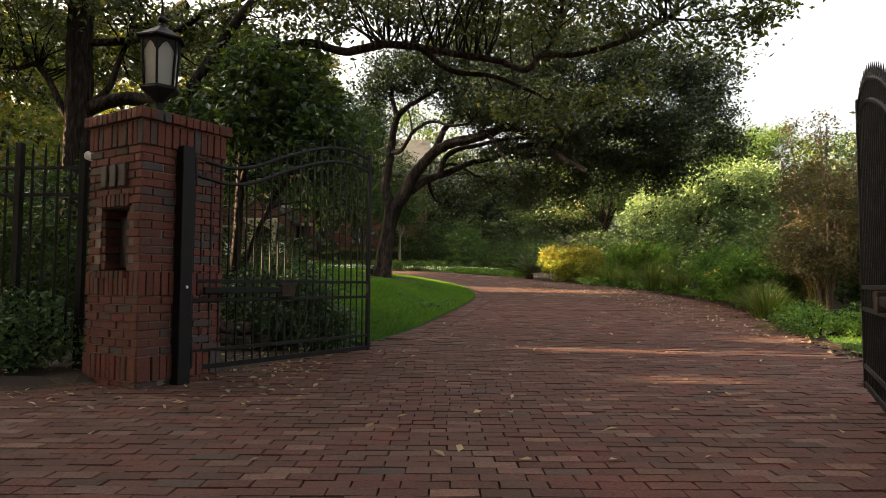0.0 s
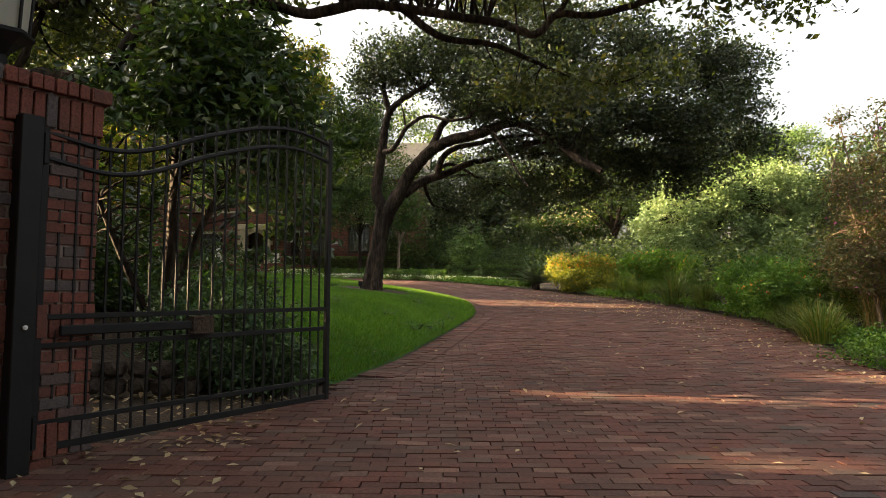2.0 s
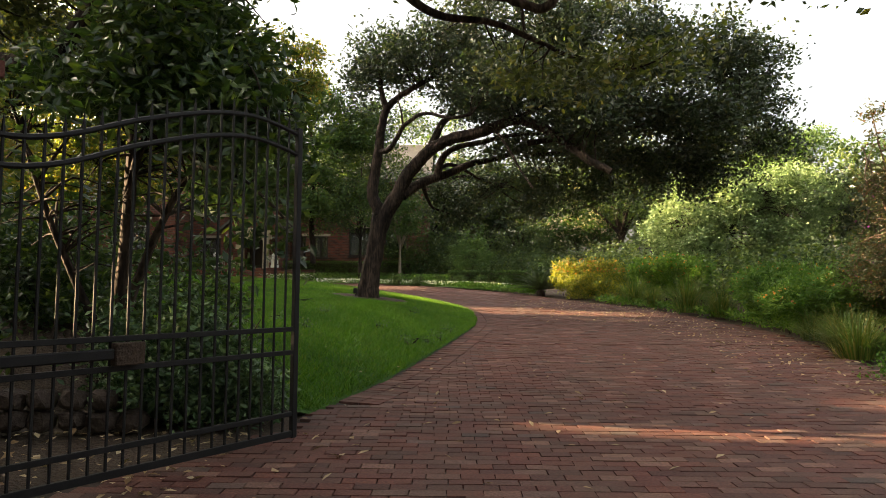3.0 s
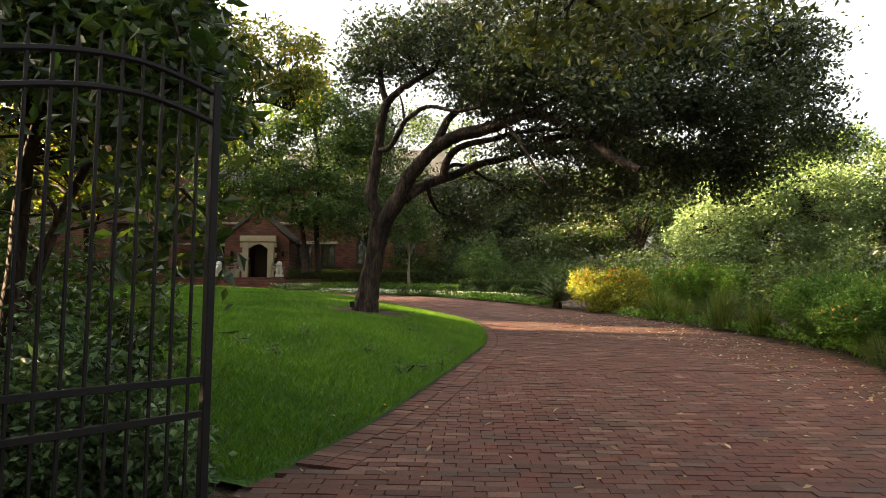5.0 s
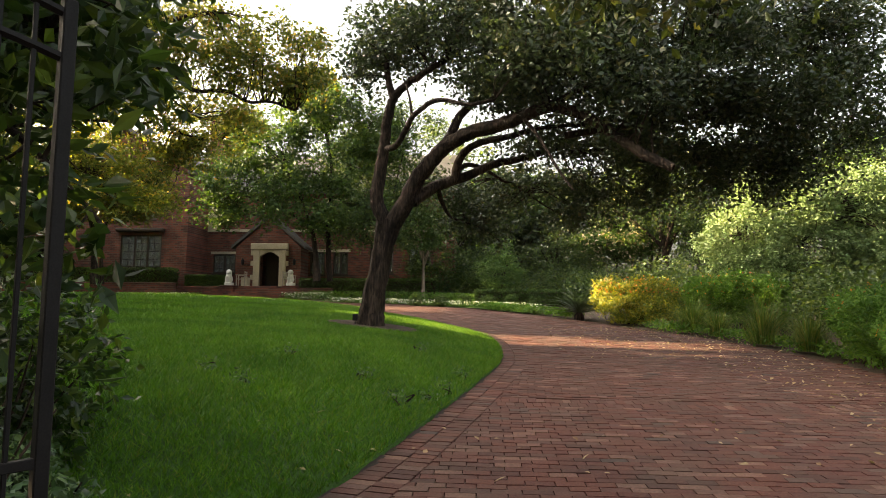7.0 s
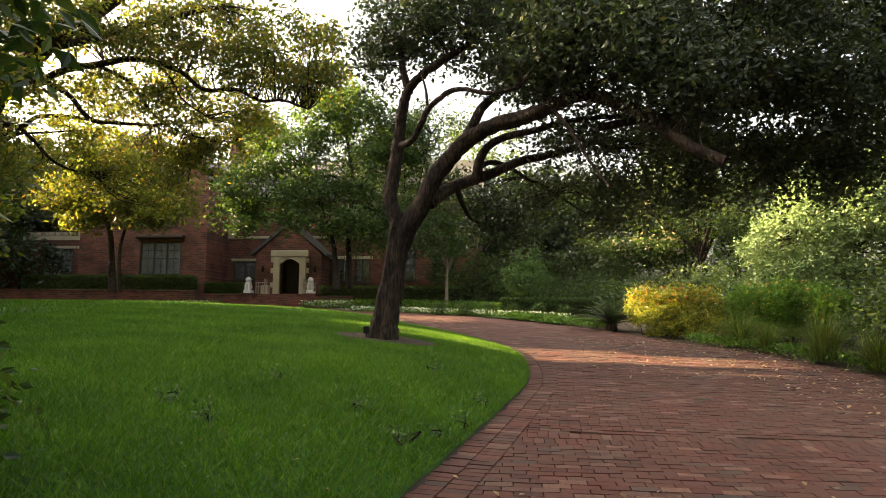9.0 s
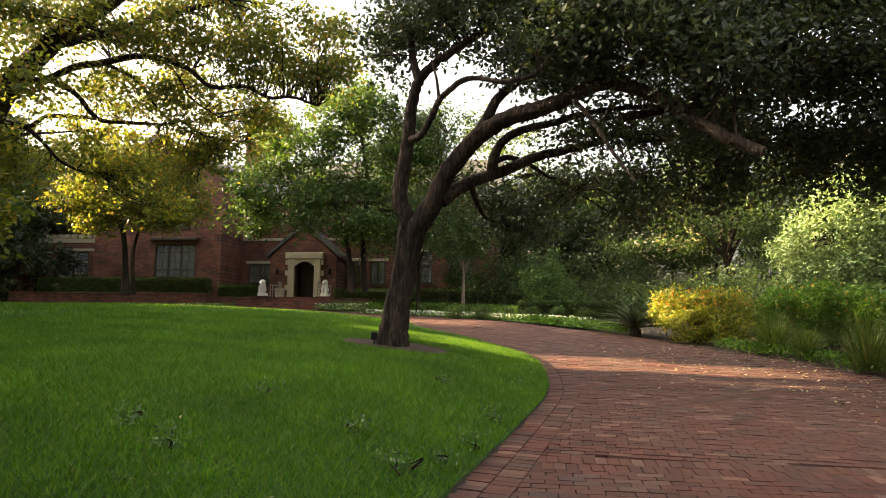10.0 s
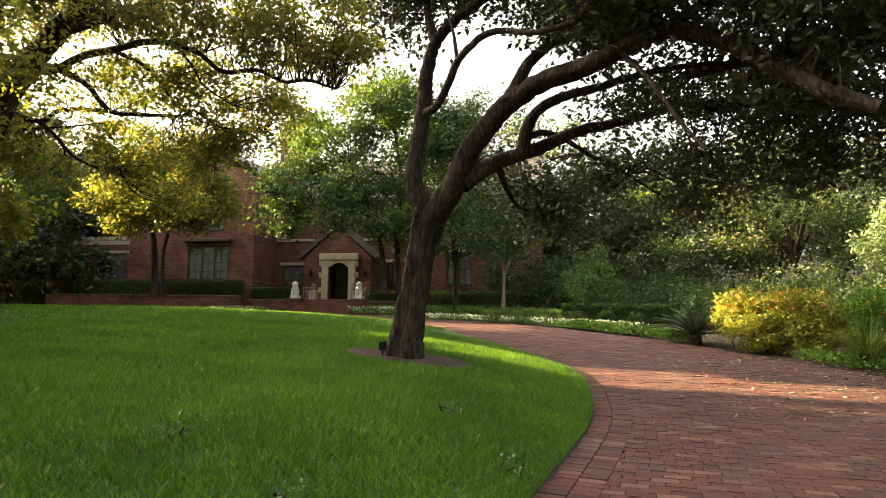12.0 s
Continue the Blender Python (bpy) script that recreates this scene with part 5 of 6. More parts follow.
tree("yard_tree", "broad twin-trunk elm with airy green foliage before the house",
     [([(-7.68, 36.60, 2.63), (-7.77, 36.60, 3.93), (-7.99, 36.50, 5.22), (-8.58, 36.50, 6.82), (-9.46, 36.50, 8.45)], 0.15, 0.06),
      ([(-7.12, 37.00, 2.65), (-7.24, 37.00, 4.22), (-7.28, 37.00, 5.82), (-7.11, 37.00, 7.69), (-7.44, 37.00, 9.88), (-8.05, 37.00, 11.85)], 0.15, 0.05),
      ([(-7.99, 36.50, 5.22), (-9.07, 36.40, 6.01), (-10.42, 36.30, 6.55), (-12.12, 36.30, 7.11)], 0.08, 0.03),
      ([(-7.15, 37.00, 7.29), (-7.89, 36.80, 8.07), (-8.55, 36.70, 8.20)], 0.08, 0.03),
      ([(-7.20, 37.00, 6.89), (-6.30, 37.00, 8.21), (-5.55, 37.20, 9.33)], 0.06, 0.02)],
     [(-12.24, 36.50, 7.70, 1.49, 1.80, 1.37), (-10.32, 36.50, 9.29, 1.74, 2.00, 1.37), (-8.52, 36.80, 10.97, 1.64, 2.00, 1.26), (-6.92, 37.00, 11.24, 1.52, 1.80, 1.14), (-12.59, 36.20, 6.03, 1.23, 1.40, 0.62), (-9.08, 36.30, 7.32, 1.73, 1.80, 1.11), (-6.48, 36.60, 8.39, 1.50, 1.80, 1.50), (-10.01, 36.00, 5.96, 1.47, 1.40, 0.54), (-7.38, 36.20, 5.70, 1.48, 1.40, 0.62), (-8.06, 37.00, 12.41, 1.14, 1.40, 0.63), (-4.80, 37.50, 9.93, 1.42, 1.80, 1.55), (-11.62, 36.80, 10.25, 1.26, 1.60, 0.88), (-5.42, 36.80, 6.29, 1.01, 1.40, 1.01)],
     640, 55, 0.36, 0.2, ELMLEAF, 110, twigs=0.25, width=0.5)
tree("yard_tree", "twin-stemmed tree before the brick wing, yellow sunlight put into its leaf colour",
     [([(-18.16, 35.20, 2.38), (-18.26, 35.20, 3.82), (-18.49, 35.20, 5.41), (-19.19, 35.20, 6.63), (-19.79, 35.20, 7.87), (-20.31, 35.20, 8.71)], 0.15, 0.06),
      ([(-18.13, 35.80, 2.40), (-18.27, 35.80, 4.41), (-17.72, 35.60, 6.00), (-16.80, 35.40, 7.30)], 0.1, 0.04),
      ([(-19.19, 35.20, 6.63), (-17.70, 35.00, 7.24), (-16.15, 34.80, 7.43)], 0.06, 0.02),
      ([(-18.74, 35.20, 5.68), (-20.26, 35.00, 6.21), (-21.78, 35.00, 6.50)], 0.06, 0.02)],
     [(-15.68, 34.50, 7.36, 1.16, 1.30, 1.04), (-17.05, 34.50, 6.86, 1.39, 1.40, 1.04), (-19.01, 34.80, 7.23, 1.40, 1.40, 1.05), (-18.37, 35.00, 8.60, 1.42, 1.40, 0.94), (-14.85, 34.60, 6.32, 0.93, 1.00, 0.70), (-20.92, 35.00, 7.03, 1.18, 1.30, 0.94), (-16.35, 34.40, 5.67, 0.92, 0.90, 0.46), (-19.34, 34.60, 5.87, 1.16, 1.00, 0.51)],
     340, 50, 0.34, 0.2, BACKLITOAK, 113, twigs=0.3, width=0.5)
plain_tree("yard_tree", "leafy tree over the lawn's far corner", -30.5, 37.0, 9.5, 4.2, 420, 75, 0.18, ELMLEAF, 115, 0.42, 0.16)
plain_tree("crape_myrtle", "pale-barked crape myrtle by the house corner", -2.6, 38.5, 5.2, 2.2, 150, 55, 0.14, ELMLEAF, 116, 0.4, 0.1, bark=PALEBARK)
plain_tree("yard_tree", "dark leafy tree at the house corner", -4.8, 38.4, 10.4, 3.7, 460, 60, 0.15, FARLEAF, 117, 0.25, 0.12)
plain_tree("crape_myrtle", "crape myrtle with pale pink blossom", 8.0, 42.0, 6.2, 2.2, 200, 55, 0.17, ELMLEAF, 118, 0.35, 0.1, mingle=(PINKBLOOM, 0.13))
plain_tree("yard_tree", "dark oak with gaps of sky in its crown", 10.8, 40.5, 9.0, 4.3, 260, 70, 0.18, FARLEAF, 119, 0.3, 0.25, lean=-0.6)
# woods; trees far left and behind the start are unseen, added to cast shade
woods = [(-0.5, 50, 10), (3.6, 52, 9), (5.2, 47, 8), (7.6, 55, 10), (12, 50, 9), (14, 46, 8), (18, 42, 9), (20, 50, 11), (24, 36, 9), (17, 34, 6.5), (22, 28, 7), (19, 23, 6), (15.5, 25, 4.8), (27, 24, 8), (16, 16, 4.2), (20, 14, 6), (14.5, 11, 4),
         (-22.5, 25, 9.5), (-28, 26.0, 11), (-20, 25.2, 8.5), (-18, 13.5, 8), (-24, 15.5, 9), (-33, 30, 9.5), (-34, 19, 11), (-36, 41, 10)] + [(-30, 47, 13), (-13, 5.5, 6.5), (-30, 39, 12), (-38, 45, 13), (-20, 8, 9), (-28, 10, 10),
         (-26, 20, 13), (-30, 15, 14), (-27, 25.5, 13), (-34, 26.3, 15), (-24, 11, 12.5), (-33, 10, 14), (-38, 30, 15), (-38, 17, 15), (-24, 5, 12), (-31, 5, 14), (-16, 9.5, 9), (-42, 36, 15), (-42, 24, 16), (-1.5, 47, 12), (2.2, 46, 8.5),
         (-40, 44, 15), (-46, 49, 16), (-37, 47, 12), (-11.5, 15.5, 7.5)] + [(-14.5, 19.0, 8.5),
         (-7.5, -1.5, 9), (-2.5, -8, 10), (5.5, -9, 9), (-12, 1, 10), (11, -4, 8), (-6, -6, 10), (0.5, -6, 10), (9, -8, 9), (-12, -5, 10)]
for k, (x, y, h) in enumerate(woods):
    far, back = math.hypot(x, y - 6) > 22, y < 3
    # screen: added trees out of view that keep the low sun off
    screen = x < -15 and y > 4
    # some trees on the left use the leaf colour with backlight put in
    plain_tree("wood_and_shade_tree", "dark green tree of the woods round the garden, some unseen and added for shade", x, y, h, 0.40 * h + 0.5, 100 if back else (240 if screen else 160), 40 if back else (46 if far else 55), 0.4 if back else ((0.32 if screen else 0.27) if far else 0.19), (BACKLITOAK if x < -10 and y > 14 else FARLEAF) if k % 3 else OAKLEAF, 130 + k, 0.06 + 0.06 * (k % 3), 0.2, twigs=0.0 if screen else 0.2)
# an added, unseen oak: its canopy darkens the street side of the gate
tree("unseen_shade_oak", "broad oak added out of view, its crown shades the gateway", [([(-6.6, 1.6, -0.1), (-6.4, 1.7, 2.2), (-5.8, 1.9, 4.0)], 0.3, 0.22), ([(-5.9, 1.9, 3.8), (-3.6, 2.4, 5.6), (-0.6, 2.6, 6.6)], 0.16, 0.05), ([(-6.0, 1.9, 3.8), (-6.8, 3.2, 5.6), (-6.6, 4.6, 6.6)], 0.14, 0.05)],
     [(-3.2, 2.2, 6.6, 4.4, 3.8, 1.1), (-7.0, 2.8, 6.2, 3.0, 3.2, 1.2), (0.8, 0.6, 7.0, 3.0, 3.4, 0.9)], 230, 60, 0.34, 0.2, OAKLEAF, 128, twigs=0.2, width=0.5)
belt = [(-1.0, 41.0, 2.6), (1.2, 42.0, 3.4), (4.2, 41.0, 3.6), (7.0, 41.5, 3.4), (-1.5, 45, 2.2), (2.0, 44.5, 2.0), (5.0, 43.5, 2.4), (8.5, 44.5, 2.6), (12, 42.5, 2.6), (14.5, 38, 2.4), (15, 33, 2.4), (13.5, 29, 2.2), (13, 24, 1.9), (13, 19.5, 1.8), (13.5, 14.5, 1.8), (11.5, 11.5, 1.6), (-7.5, 9.0, 2.0), (-9.5, 11.5, 2.6), (-12.5, 12.5, 2.0), (-17, 14.5, 2.4), (-6.3, 8.0, 1.6), (-2.2, 42.2, 3.0), (10.6, 13.2, 1.9), (10, 16.8, 1.9), (9.8, 20, 1.9)] + [(9.4, 22.9, 1.5), (8.2, 26.6, 1.5), (8.0, 29, 2.0), (6.2, 32, 1.6), (10, 33.5, 2.2), (4.4, 36.5, 1.6)]
for k, (x, y, h) in enumerate(belt):
    z = ground_z(x, y)
    shrub("wood_shrub", "dark leafy shrub at the foot of the woods", [(x, y, z + h * .5, 1.9, 1.2, h * .55), (x - 1.2, y + .4, z + h * .4, 1.2, 1.0, h * .45), (x + 1.3, y, z + h * .42, 1.2, 1.0, h * .5)], 110, 48, 0.25, 0.125, FARLEAF, 170 + k)


# ---------------------------------------------------------------- the house
HB, hn, hl, hb = material("house_brick", 0.85, 0.0, 0.3)
tc, hm = hn.new("ShaderNodeNewGeometry"), hn.new("ShaderNodeMapping")
hm.inputs["Rotation"].default_value = (radians(90), 0, 0)
bt = hn.new("ShaderNodeTexBrick")
bt.inputs["Scale"].default_value, bt.inputs["Brick Width"].default_value, bt.inputs["Row Height"].default_value, bt.inputs["Mortar Size"].default_value = 1.0, 0.30, 0.10, 0.014
bt.inputs["Color1"].default_value, bt.inputs["Color2"].default_value, bt.inputs["Mortar"].default_value = (0.21, 0.062, 0.044, 1), (0.075, 0.034, 0.028, 1), (0.13, 0.09, 0.075, 1)
hl.new(tc.outputs["Position"], hm.inputs["Vector"])
hl.new(hm.outputs["Vector"], bt.inputs["Vector"])
blot = hn.new("ShaderNodeTexNoise")
blot.inputs["Scale"].default_value, blot.inputs["Detail"].default_value = 1.3, 6
hl.new(tc.outputs["Position"], blot.inputs["Vector"])
br = ramp(hn, [(0.3, (0.6, 0.6, 0.6)), (0.7, (1.3, 1.25, 1.2))])
hl.new(blot.outputs["Fac"], br.inputs["Fac"])
hl.new(mixc(hn, hl, bt.outputs["Color"], br.outputs["Color"], 1.0, "MULTIPLY"), hb.inputs["Base Color"])
bump(hn, hl, hb, bt.outputs["Fac"], 0.5, -0.01)
# the shade of unlit rooms, put into the colour of their surfaces
ROOM = earthy("room_shade_tone", [(0.3, (0.10, 0.08, 0.06)), (0.7, (0.16, 0.13, 0.10))], 1, 8)

HZ = 2.5
house = thing("house", (0, 0, 0))


def wall(name, x0, x1, z0, z1, y, thick, holes, parent):
    """A wall facing -y with openings through it."""
    xs = sorted({x0, x1, *[h[0] for h in holes], *[h[1] for h in holes]})
    bm = bmesh.new()
    for a, b in zip(xs, xs[1:]):
        cuts = sorted([(h[2], h[3]) for h in holes if h[0] <= a + 1e-6 and h[1] >= b - 1e-6])
        z = z0
        for c0, c1 in cuts:
            if c0 > z:
                box(bm, a, b, y, y + thick, z, c0)
            z = c1
        if z < z1:
            box(bm, a, b, y, y + thick, z, z1)
    bmesh.ops.remove_doubles(bm, verts=bm.verts, dist=0.0005)
    return part(name, bm, HB, parent)


def window(x0, x1, z0, z1, y, parent, cols=2, rows=4, lights=2, head=True):
    """Leaded casements: frame, mullions, panes and stone head."""
    root = part("window", boxm(x0 - 0.06, x1 + 0.06, y - 0.05, y + 0.02, z0 - 0.09, z0, 0.01), DARKWOOD, parent, "dark timber casement window with small panes")
    fr = bmesh.new()
    for a, b, c, d in ((x0, x0 + .07, z0, z1), (x1 - .07, x1, z0, z1), (x0 + .07, x1 - .07, z0, z0 + .07), (x0 + .07, x1 - .07, z1 - .07, z1)):
        box(fr, a, b, y + 0.04, y + 0.12, c, d)
    w = (x1 - x0 - .14) / lights
    for k in range(1, lights):
        box(fr, x0 + .07 + k * w - .05, x0 + .07 + k * w + .05, y + 0.04, y + 0.12, z0 + .07, z1 - .07)
    part("frame", fr, DARKWOOD, root)
    bars = bmesh.new()
    for k in range(lights):
        a, b = x0 + .07 + k * w + .05, x0 + .07 + (k + 1) * w - .05
        for j in range(1, cols):
            xx = a + (b - a) * j / cols
            box(bars, xx - .012, xx + .012, y + 0.06, y + 0.10, z0 + .07, z1 - .07)
        for j in range(1, rows):
            zz = z0 + (z1 - z0) * j / rows
            box(bars, a, b, y + 0.062, y + 0.098, zz - .012, zz + .012)
    part("glazing_bars", bars, DARKWOOD, root)
    part("pane", boxm(x0 + .06, x1 - .06, y + 0.077, y + 0.083, z0 + .06, z1 - .06), GLASS, root)
    if head:
        part("stone_head", boxm(x0 - 0.15, x1 + 0.15, y - 0.03, y + 0.05, z1 + 0.002, z1 + 0.16, 0.01), HB if head == 2 else STONE, root)


# main range
w1 = [(-15.7, -14.3, 3.35, 4.5), (-9.8, -8.9, 3.3, 4.65), (-8.4, -7.5, 3.3, 4.65), (-6.2, -4.8, 3.4, 5.2), (-3.9, -2.6, 3.4, 5.0), (-15.9, -14.9, 6.4, 7.7), (-8.2, -7.0, 6.4, 7.7), (-4.6, -3.4, 6.4, 7.7)]
wall("front_wall", -16.6, -1.5, 1.6, 8.2, 43.0, 0.35, w1, house)
for a, b, c, d in w1:
    window(a, b, c, d, 43.0, house, 2, 4, 2)
part("string_course", boxm(-16.4, -1.5, 42.93, 43.0, 5.85, 6.0, 0.01), STONE, house, "pale stone band")
for a in (-16.1, -9.0, -5.2):
    part("stone_panel", boxm(a, a + 0.55, 42.94, 43.0, 6.02, 7.9, 0.01), STONE, house, "pale stone panel between upper windows")
part("back_wall", boxm(-34, -1.2, 52.0, 52.3, 1.6, 8.2), HB, house)
part("side_wall", boxm(-1.5, -1.2, 43.0, 52.0, 1.6, 8.2), HB, house)
# added wall and floor inside, coloured dark for the shade behind the windows
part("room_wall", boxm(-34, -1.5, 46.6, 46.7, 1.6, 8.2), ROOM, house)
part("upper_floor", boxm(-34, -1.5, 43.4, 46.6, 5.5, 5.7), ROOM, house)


def pitched(x0, x1, y0, y1, z0, z1, parent, thick=0.16):
    """Roof whose ridge runs along x."""
    bm = bmesh.new()
    ym = (y0 + y1) / 2
    sec = [(y0 - .35, z0), (ym, z1), (y1 + .35, z0), (y1 + .35, z0 - thick), (ym, z1 - thick * 1.4), (y0 - .35, z0 - thick)]
    a, b = [bm.verts.new((x0, y, z)) for y, z in sec], [bm.verts.new((x1, y, z)) for y, z in sec]
    for i in range(6):
        bm.faces.new((a[i], a[(i + 1) % 6], b[(i + 1) % 6], b[i]))
    bm.faces.new(a[::-1])
    bm.faces.new(b)
    return part("roof", bm, SLATE, parent, "grey slate roof")


def gabled(x0, x1, y0, y1, z0, z1, parent, thick=0.16):
    """Roof whose ridge runs along y, over a gable that faces -y."""
    bm = bmesh.new()
    xm = (x0 + x1) / 2
    sec = [(x0 - .2, z0), (xm, z1), (x1 + .2, z0), (x1 + .2, z0 - thick), (xm, z1 - thick * 1.6), (x0 - .2, z0 - thick)]
    a, b = [bm.verts.new((x, y0, z)) for x, z in sec], [bm.verts.new((x, y1, z)) for x, z in sec]
    for i in range(6):
        bm.faces.new((a[i], b[i], b[(i + 1) % 6], a[(i + 1) % 6]))
    bm.faces.new(a)
    bm.faces.new(b[::-1])
    return part("roof", bm, SLATE, parent, "grey slate gable roof")


def gable_wall(x0, x1, y, z0, z1, thick, parent):
    bm = bmesh.new()
    xm = (x0 + x1) / 2
    a, b = [bm.verts.new((x, y, z)) for x, z in ((x0, z0), (x1, z0), (xm, z1))], [bm.verts.new((x, y + thick, z)) for x, z in ((x0, z0), (x1, z0), (xm, z1))]
    for i in range(3):
        bm.faces.new((a[i], b[i], b[(i + 1) % 3], a[(i + 1) % 3]))
    bm.faces.new(a[::-1])
    bm.faces.new(b)
    return part("gable_wall", bm, HB, parent)


pitched(-34, -1.0, 43.0, 52.3, 8.25, 11.6, house)
# two-storey gabled bay
wb = [(-19.95, -17.55, 3.5, 5.35), (-19.95, -17.95, 6.25, 7.85)]
wall("front_wall", -23.6, -16.1, 1.6, 9.0, 40.3, 0.35, wb, house)
for a, b, c, d in wb:
    window(a, b, c, d, 40.3, house, 2, 4, 3, 2)
part("bay_window_sill", boxm(-20.15, -17.35, 40.05, 40.3, 3.1, 3.41, 0.03), DARKWOOD, house)
part("bay_window_hood", boxm(-20.15, -17.35, 40.0, 40.3, 5.52, 5.72, 0.05), DARKWOOD, house)
part("side_wall", boxm(-16.45, -16.1, 40.65, 43.0, 1.6, 9.0), HB, house)
part("side_wall", boxm(-23.6, -23.25, 40.65, 43.0, 1.6, 9.0), HB, house)
gable_wall(-23.6, -16.1, 40.3, 9.0, 11.3, 0.35, house)
gabled(-23.9, -15.8, 39.95, 48, 9.15, 11.6, house)
part("eave_board", boxm(-16.1, -15.72, 40.0, 43.0, 8.75, 8.98, 0.02), DARKWOOD, house)
# single-storey left wing with stone-capped parapet
wall("front_wall", -34.0, -23.6, 1.6, 5.85, 41.5, 0.35, [(-26.7, -24.8, 3.0, 5.1), (-24.45, -23.75, 2.9, 5.1), (-31.6, -30.3, 3.2, 4.6)], house)
for a, b, c, d in ((-26.7, -24.8, 3.0, 5.1), (-24.45, -23.75, 2.9, 5.1), (-31.6, -30.3, 3.2, 4.6)):
    window(a, b, c, d, 41.5, house, 2, 3, 2 if b - a > 1 else 1)
for k in range(10):
    part("parapet_block", boxm(-28.3 + k * 0.47, -28.0 + k * 0.47, 41.42, 41.9, 5.86, 6.08, 0.02), STONE, house, "pale stone coping block")
part("parapet", boxm(-28.4, -23.7, 41.46, 41.5, 5.6, 5.84, 0.01), STONE, house, "pale stone coping course")
for a in (-28.05, -24.0):
    part("downpipe", boxm(a, a + 0.12, 41.36, 41.48, 2.2, 5.6, 0.02), IRON, house, "dark metal downpipe")
part("wing_roof", boxm(-34, -23.6, 41.85, 46.6, 5.5, 5.7), SLATE, house)
part("side_wall", boxm(-34.3, -34.0, 41.5, 52, 1.6, 8.2), HB, house)
# entrance porch
wall("porch_wall", -13.7, -9.9, 1.6, 4.75, 41.4, 0.4, [(-12.25, -11.12, 2.5, 4.6)], house)
gable_wall(-13.7, -9.9, 41.4, 4.75, 6.5, 0.4, house)
gabled(-13.75, -9.85, 41.3, 43.0, 4.85, 6.72, house)
part("porch_side", boxm(-13.7, -13.4, 41.8, 43.0, 1.6, 4.75), HB, house)
part("porch_side", boxm(-10.2, -9.9, 41.8, 43.0, 1.6, 4.75), HB, house)
surround = bmesh.new()
box(surround, -12.62, -12.25, 41.24, 41.5, 2.5, 4.62, 0.02)
box(surround, -11.12, -10.75, 41.24, 41.5, 2.5, 4.62, 0.02)
box(surround, -12.78, -10.6, 41.2, 41.5, 4.62, 4.98, 0.03)
for zz in (2.9, 3.7, 4.3):
    box(surround, -12.78, -12.62, 41.27, 41.45, zz, zz + 0.28, 0.015)
    box(surround, -10.75, -10.6, 41.27, 41.45, zz, zz + 0.28, 0.015)
xc = -11.685
for k in range(8):
    for sgn in (1, -1):
        t0 = k / 8
        box(surround, xc + sgn * (0.565 - t0 * 0.565), xc + sgn * (0.565 - (t0 + 0.125) * 0.565), 41.26, 41.48, 4.22 + 0.28 * math.sin(math.pi / 2 * (t0 + 0.06)), 4.62)
part("door_surround", surround, STONE, house, "carved pale limestone door surround with a flat arch")
part("front_door", boxm(-12.2, -11.15, 42.2, 42.27, 2.5, 4.6, 0.01), DARKWOOD, house, "dark timber front door in the shade")
for sx in (-13.25, -10.25):
    part("wall_lantern", lathe([(0.03, 0), (0.08, 0.03), (0.09, 0.25), (0.05, 0.33), (0.01, 0.4)], 8), IRON, house, "small black wall lantern").matrix_basis = pose(sx, 41.30, 3.75)
# chimney
part("chimney", boxm(-16.9, -15.9, 44.5, 45.6, 8.0, 13.5, 0.03), HB, house)
tagged(house, "two-storey red brick manor house with limestone door surround and slate roof", "house")

# terrace, steps, planters
terrace = part("terrace", boxm(-14.2, -9.4, 39.9, 42.2, 1.3, 2.49, 0.02), HB)
tagged(terrace, "brick terrace before the front door", "terrace", kind="structure")
steps = thing("entrance_steps", (-11.6, 39.3, 1.8))
for k in range(4):
    part("step", boxm(-1.45, 1.45, -0.75 + k * 0.34, 0.62, -0.1 + (k - 1) * 0.17 + 0.1, 0.02 + (k) * 0.17, 0.015), HB, steps)
tagged(steps, "four brick steps up to the front door", "steps")


def planter(x0, x1, y, z0, z1):
    root = thing("planter_wall", ((x0 + x1) / 2, y, z0))
    w, h = x1 - x0, z1 - z0
    part("wall", boxm(-w / 2, w / 2, -0.18, 0.18, -0.4, h - 0.08), HB, root)
    part("coping", boxm(-w / 2 - 0.03, w / 2 + 0.03, -0.22, 0.22, h - 0.078, h, 0.015), HB, root)
    return tagged(root, "low brick planter wall before the house", "wall", "planter walls")


planter(-27.3, -16.0, 38.9, 1.9, 2.62)
planter(-16.0, -13.6, 39.5, 1.8, 2.45)
planter(-9.7, -7.6, 39.5, 1.8, 2.40)
for x in (-13.3, -9.9):
    root = thing("pedestal", (x, 39.6, 1.75))
    part("shaft", boxm(-0.34, 0.34, -0.34, 0.34, -0.2, 0.68), HB, root)
    part("top_slab", boxm(-0.38, 0.38, -0.38, 0.38, 0.682, 0.76, 0.02), HB, root)
    tagged(root, "square brick pedestal by the steps", "pedestal", "step pedestals")


